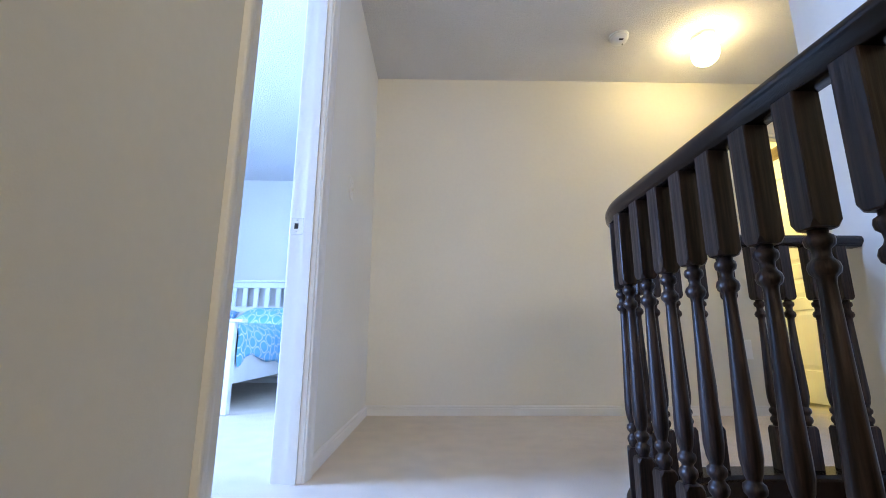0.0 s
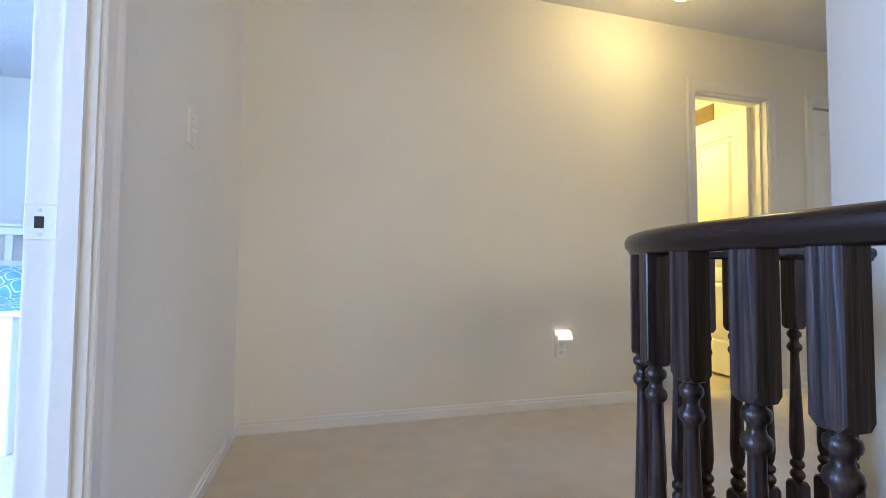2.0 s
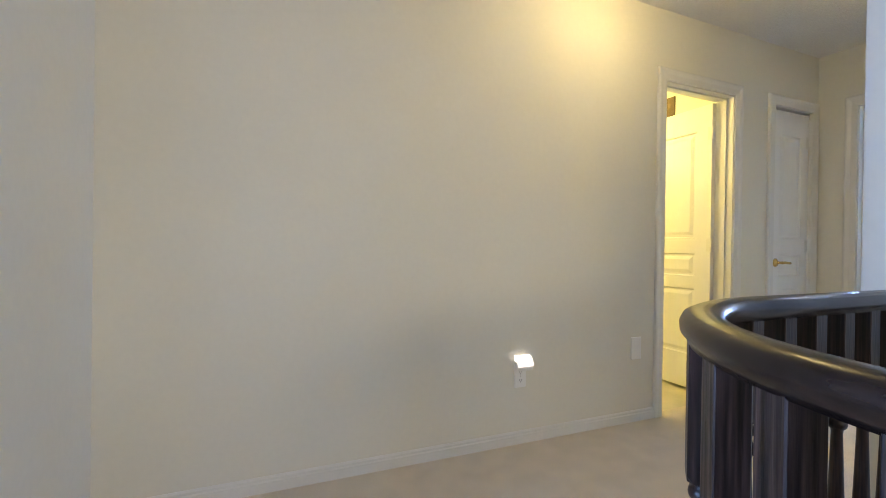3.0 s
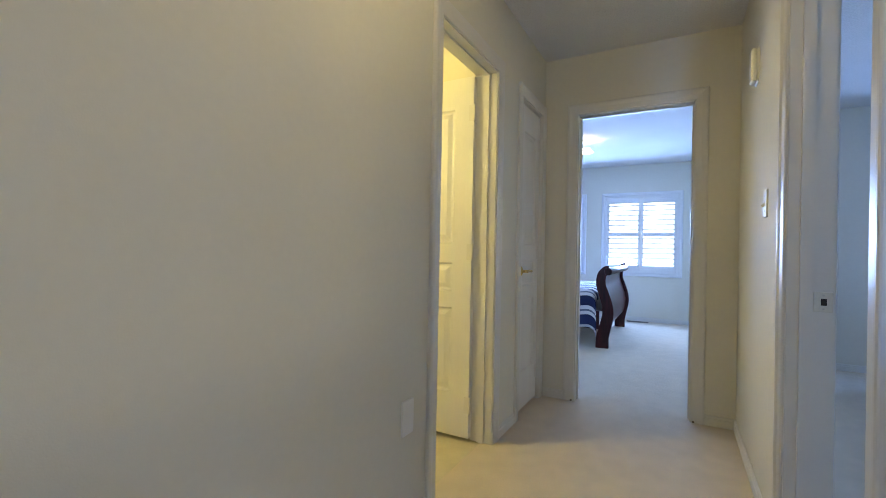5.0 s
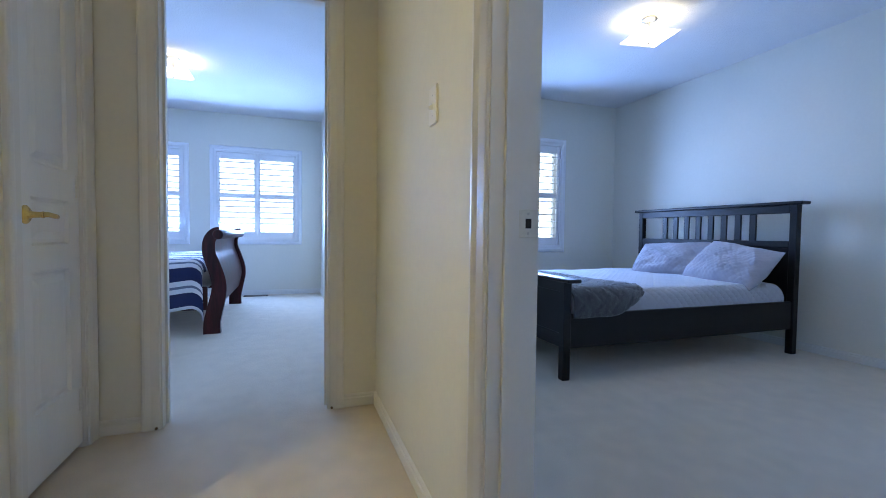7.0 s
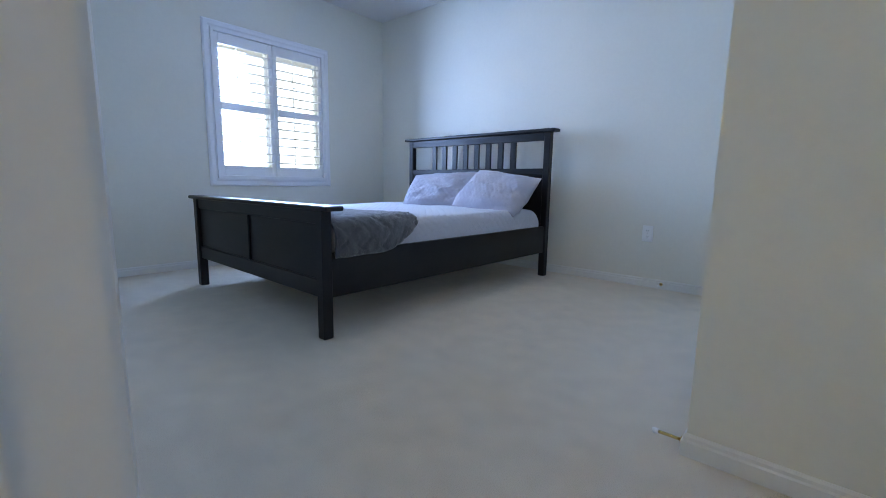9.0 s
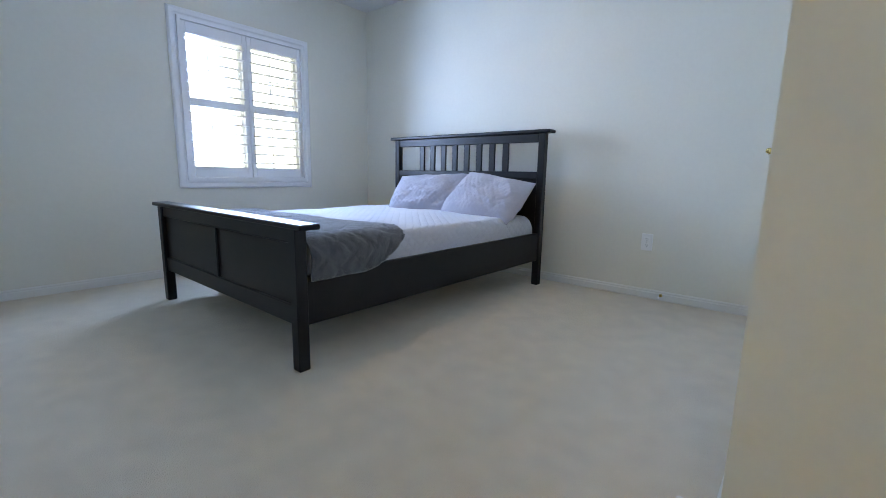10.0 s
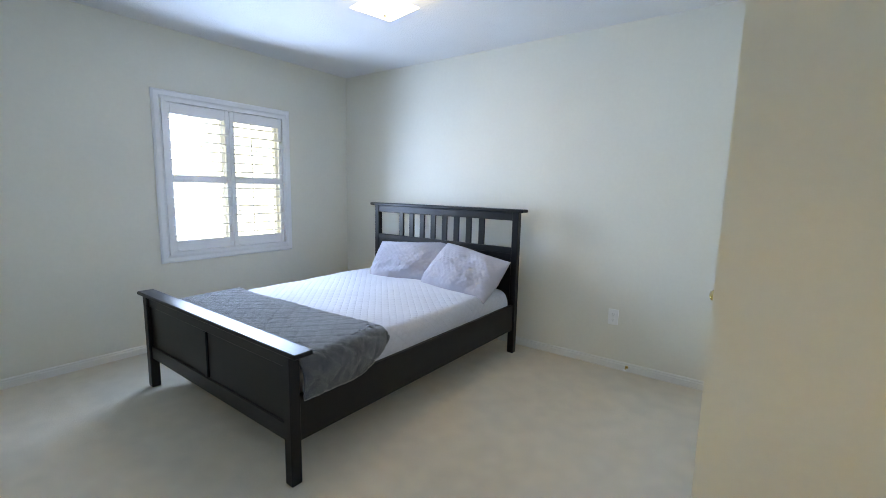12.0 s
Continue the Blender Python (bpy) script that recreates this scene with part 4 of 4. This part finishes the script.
part("base", lathe(bmesh.new(), [(0.07, 0), (0.07, -0.018), (0.058, -0.028), (0.05, -0.03)], 24), PLASTIC, hall_lamp, "white round base")
bm = lathe(bmesh.new(), [(0.05, -0.03), (0.056, -0.045), (0.072, -0.075), (0.082, -0.11), (0.082, -0.14), (0.070, -0.175), (0.045, -0.198), (0.015, -0.206)], 24)
part("globe", bm, LAMP_HALL, hall_lamp, "glowing opal glass jar")


def square_lamp(x, y, turn, label):
    lamp = thing("ceiling_light", pose(x, y, CEIL, 0, 0, turn), label, "ceiling light", "bedroom ceiling lights")
    part("canopy", lathe(bmesh.new(), [(0.055, 0), (0.055, -0.012), (0.03, -0.022), (0.008, -0.024)], 20), STEEL, lamp, "nickel canopy")
    part("stem", lathe(bmesh.new(), [(0.006, -0.024), (0.006, -0.165), (0.012, -0.168), (0.012, -0.176), (0.004, -0.182)], 12), STEEL, lamp)
    bm = bmesh.new()
    n = 14
    h = 0.142
    g = []
    for j in range(n + 1):
        for i in range(n + 1):
            u, v = -1 + 2 * i / n, -1 + 2 * j / n
            g.append(bm.verts.new((u * h, v * h, -0.158 + 0.028 * max(abs(u), abs(v)) ** 3.0)))
    for j in range(n):
        for i in range(n):
            k = j * (n + 1) + i
            f = bm.faces.new((g[k], g[k + 1], g[k + n + 2], g[k + n + 1]))
            f.smooth = True
    bmesh.ops.solidify(bm, geom=list(bm.faces), thickness=0.005)
    part("shade", bm, LAMP_ROOM, lamp, "glowing bent square glass")
    return lamp


square_lamp(4.095, -0.165, -11, "lit square frosted glass ceiling light on nickel stem")
square_lamp(6.17, 3.28, 0, "lit square frosted glass ceiling light on nickel stem")
bath_lamp = thing("vanity_light", pose(1.82, 4.3, 2.0), "lit globe light on the bathroom wall", "wall light")
part("plate", boxed(0.001, 0.02, -0.06, 0.06, -0.06, 0.06, bevel=0.004), STEEL, bath_lamp)
bmesh_ = bmesh.new()
bmesh.ops.create_uvsphere(bmesh_, u_segments=20, v_segments=12, radius=0.08, matrix=Matrix.Translation((0.099, 0, 0)))
part("globe", bmesh_, LAMP_BATH, bath_lamp, "glowing glass globe", smooth=True)

det = thing("smoke_detector", pose(1.075, 2.54, CEIL), "white round smoke detector on the ceiling", "smoke detector")
part("base", lathe(bmesh.new(), [(0.062, 0), (0.062, -0.012), (0.058, -0.016)], 28), PLASTIC, det)
part("cover", lathe(bmesh.new(), [(0.056, -0.016), (0.056, -0.026), (0.050, -0.038), (0.036, -0.044), (0.008, -0.046)], 28), PLASTIC, det)
part("test_button", boxed(-0.014, 0.014, -0.036, -0.022, -0.048, -0.042, bevel=0.002), DARK, det, "dark slot")
part("indicator", lathe(bmesh.new(), [(0.005, -0.040), (0.005, -0.046), (0.003, -0.048)], 10, Matrix.Translation((0.028, 0.018, 0))), DARK, det)


# ---- small fittings ----
def rounded_plate(w, h, t, r=0.006):
    """A wall plate in x, z with its back at y = 0 and its face at y = t."""
    bm = bmesh.new()
    ring = []
    for cx, cz, a0 in ((w / 2 - r, h / 2 - r, 0), (-w / 2 + r, h / 2 - r, 90), (-w / 2 + r, -h / 2 + r, 180), (w / 2 - r, -h / 2 + r, 270)):
        for k in range(4):
            a = radians(a0 + 30 * k)
            ring.append((cx + r * math.cos(a), cz + r * math.sin(a)))
    rows = [[bm.verts.new((x * s, y, z * s)) for x, z in ring] for y, s in ((0, 1), (t * 0.55, 1), (t, 0.95))]
    n = len(ring)
    for a, b in zip(rows, rows[1:]):
        for i in range(n):
            bm.faces.new((a[i], a[(i + 1) % n], b[(i + 1) % n], b[i]))
    bm.faces.new(rows[0])
    bm.faces.new(rows[-1])
    return bm


def outlet(m, label="white duplex wall outlet"):
    o = thing("wall_outlet", m, label, "outlet", "wall outlets")
    part("cover_plate", rounded_plate(0.072, 0.116, 0.006), PLASTIC, o)
    for z in (-0.021, 0.021):
        sock = part("socket", boxed(-0.016, 0.016, 0.0055, 0.0075, z - 0.014, z + 0.014, bevel=0.001), PLASTIC, o)
        for x in (-0.006, 0.006):
            part("slot", boxed(x - 0.001, x + 0.001, 0.0074, 0.0079, z - 0.002, z + 0.006), DARK, sock)
        part("slot", boxed(-0.002, 0.002, 0.0074, 0.0079, z - 0.010, z - 0.006), DARK, sock)
    part("screw", lathe(bmesh.new(), [(0.003, 0), (0.003, 0.0072)], 8, pose(0, 0, 0, -90)), STEEL, o)
    return o


def switch(m, label="ivory toggle light switch on the wall"):
    o = thing("light_switch", m, label, "light switch", "light switches")
    part("cover_plate", rounded_plate(0.072, 0.116, 0.006), IVORY, o)
    part("toggle_collar", boxed(-0.006, 0.006, 0.0055, 0.0075, -0.0125, 0.0125, bevel=0.0006), IVORY, o)
    bm = boxed(-0.0045, 0.0045, 0.002, 0.021, -0.0055, 0.0055, bevel=0.0015, seg=2)
    part("toggle", bm, IVORY, o).matrix_basis = Matrix.Rotation(radians(-32), 4, "X")
    for z in (-0.030, 0.030):
        part("screw", lathe(bmesh.new(), [(0.003, 0), (0.003, 0.0068)], 8, pose(0, 0, z, -90)), STEEL, o)
    return o


FACE_S, FACE_E, FACE_N = pose(0, 0, 0, 0, 0, 180), pose(0, 0, 0, 0, 0, -90), Matrix.Identity(4)
outlet(Matrix.Translation((1.205, YF, 0.345)) @ FACE_S, "white duplex outlet with a night light plugged in")
blank = thing("blank_wall_plate", Matrix.Translation((1.998, YF, 0.425)) @ FACE_S, "blank white plate on the wall beside the bathroom door", "wall plate")
part("cover_plate", rounded_plate(0.078, 0.13, 0.006), PLASTIC, blank)
for z in (-0.042, 0.042):
    part("screw", lathe(bmesh.new(), [(0.0032, 0), (0.0032, 0.0068)], 8, pose(0, 0, z, -90)), PLASTIC, blank)
outlet(Matrix.Translation((3.058, YH, 0.387)) @ FACE_N)
switch(Matrix.Translation((XL, 2.25, 1.262)) @ FACE_E)
switch(Matrix.Translation((2.855, YR, 1.265)) @ FACE_N)

night = thing("night_light", Matrix.Translation((1.205, YF - 0.008, 0.40)) @ FACE_S, "white plug-in night light glowing on an outlet", "night light")
bm = bmesh.new()
sect = [(0.002, -0.02), (0.034, -0.02), (0.044, -0.008), (0.046, 0.012), (0.040, 0.028), (0.002, 0.034)]
rings = [[bm.verts.new((x, y, z)) for y, z in sect] for x in (-0.047, 0.047)]
for i in range(6):
    bm.faces.new((rings[0][i], rings[0][(i + 1) % 6], rings[1][(i + 1) % 6], rings[1][i]))
bm.faces.new(rings[0])
bm.faces.new(rings[1])
bmesh.ops.bevel(bm, geom=list(bm.edges), offset=0.003, segments=2, affect="EDGES")
part("housing", bm, PLASTIC, night)
bm = bmesh.new()
arc = [(0.004 + 0.046 * math.sin(a), 0.006 + 0.050 * math.cos(a)) for a in (radians(15 * k) for k in range(7))]
rings = [[bm.verts.new((x, y, z)) for y, z in arc + [(0.004, 0.006)]] for x in (-0.044, 0.044)]
for i in range(8):
    bm.faces.new((rings[0][i], rings[0][(i + 1) % 8], rings[1][(i + 1) % 8], rings[1][i]))
bm.faces.new(rings[0])
bm.faces.new(rings[1])
part("diffuser", bm, LAMP_NIGHT, night, "glowing white diffuser")

chime = thing("door_chime", Matrix.Translation((3.15, YR, 1.945)) @ FACE_N, "glossy white door chime box on the wall", "door chime")
part("back_plate", rounded_plate(0.085, 0.165, 0.006), PLASTIC, chime)
part("cover", boxed(-0.039, 0.039, 0.006, 0.030, -0.078, 0.078, bevel=0.007, seg=3), PLASTIC, chime)

nail = thing("nail", pose(2.52, YF, 2.085, 90), "small steel nail in the painted wall", "nail")
part("shank", lathe(bmesh.new(), [(0.0015, -0.003), (0.0015, 0.012), (0.004, 0.012), (0.004, 0.014)], 8), STEEL, nail)


def door_stop(m, label):
    o = thing("door_stop", m, label, "door stop", "door stops")
    part("flange", lathe(bmesh.new(), [(0.011, 0), (0.011, 0.003), (0.006, 0.006)], 14, pose(0, 0, 0, -90)), BRASS, o)
    part("rod", lathe(bmesh.new(), [(0.0045, 0.005), (0.0045, 0.064)], 12, pose(0, 0, 0, -90)), BRASS, o, "brass rod")
    part("tip", lathe(bmesh.new(), [(0.007, 0.062), (0.008, 0.066), (0.008, 0.074), (0.005, 0.079)], 12, pose(0, 0, 0, -90)), PLASTIC, o, "white rubber tip")
    return o


door_stop(Matrix.Translation((2.935, YH + 0.013, 0.035)) @ FACE_N, "brass door stop with white tip on the baseboard")
door_stop(Matrix.Translation((XK + 0.013, YK - 0.022, 0.026)) @ FACE_E, "brass door stop with white tip on the baseboard")

for y in (DOOR_B[0] - 0.004, DOOR_B[1] + 0.004):
    peg = thing("hinge_bumper", pose(XE - 0.019, y, 0.010, 0, -90), "small brown rubber bumper low on the door casing", "bumper", "casing bumpers")
    part("pad", lathe(bmesh.new(), [(0.006, 0), (0.006, 0.006), (0.004, 0.010)], 12), BROWN, peg)

vent = thing("floor_register", pose(7.92, 2.72, 0.0), "dark metal floor heating register", "vent")
part("frame", sweep(bmesh.new(), [(-0.05, -0.15, 0), (0.05, -0.15, 0), (0.05, 0.15, 0), (-0.05, 0.15, 0)], [(0, 0), (0.008, 0), (0.008, 0.004), (0, 0.005)], (0, 0, 1), closed=True), DARK, vent)
for i in range(10):
    part("slat", boxed(-0.042, 0.042, -0.14 + i * 0.03, -0.125 + i * 0.03, 0.0, 0.003), DARK, vent)

grille = thing("wall_vent", Matrix.Translation((2.97, 3.70, 2.14)) @ pose(0, 0, 0, 0, 0, 90), "brown slatted vent high on the bathroom wall", "vent")
part("frame", rounded_plate(0.20, 0.15, 0.008), BROWN, grille)
for i in range(6):
    part("slat", boxed(-0.085, 0.085, 0.008, 0.012, -0.058 + i * 0.021, -0.046 + i * 0.021, bevel=0.001), BROWN, grille)
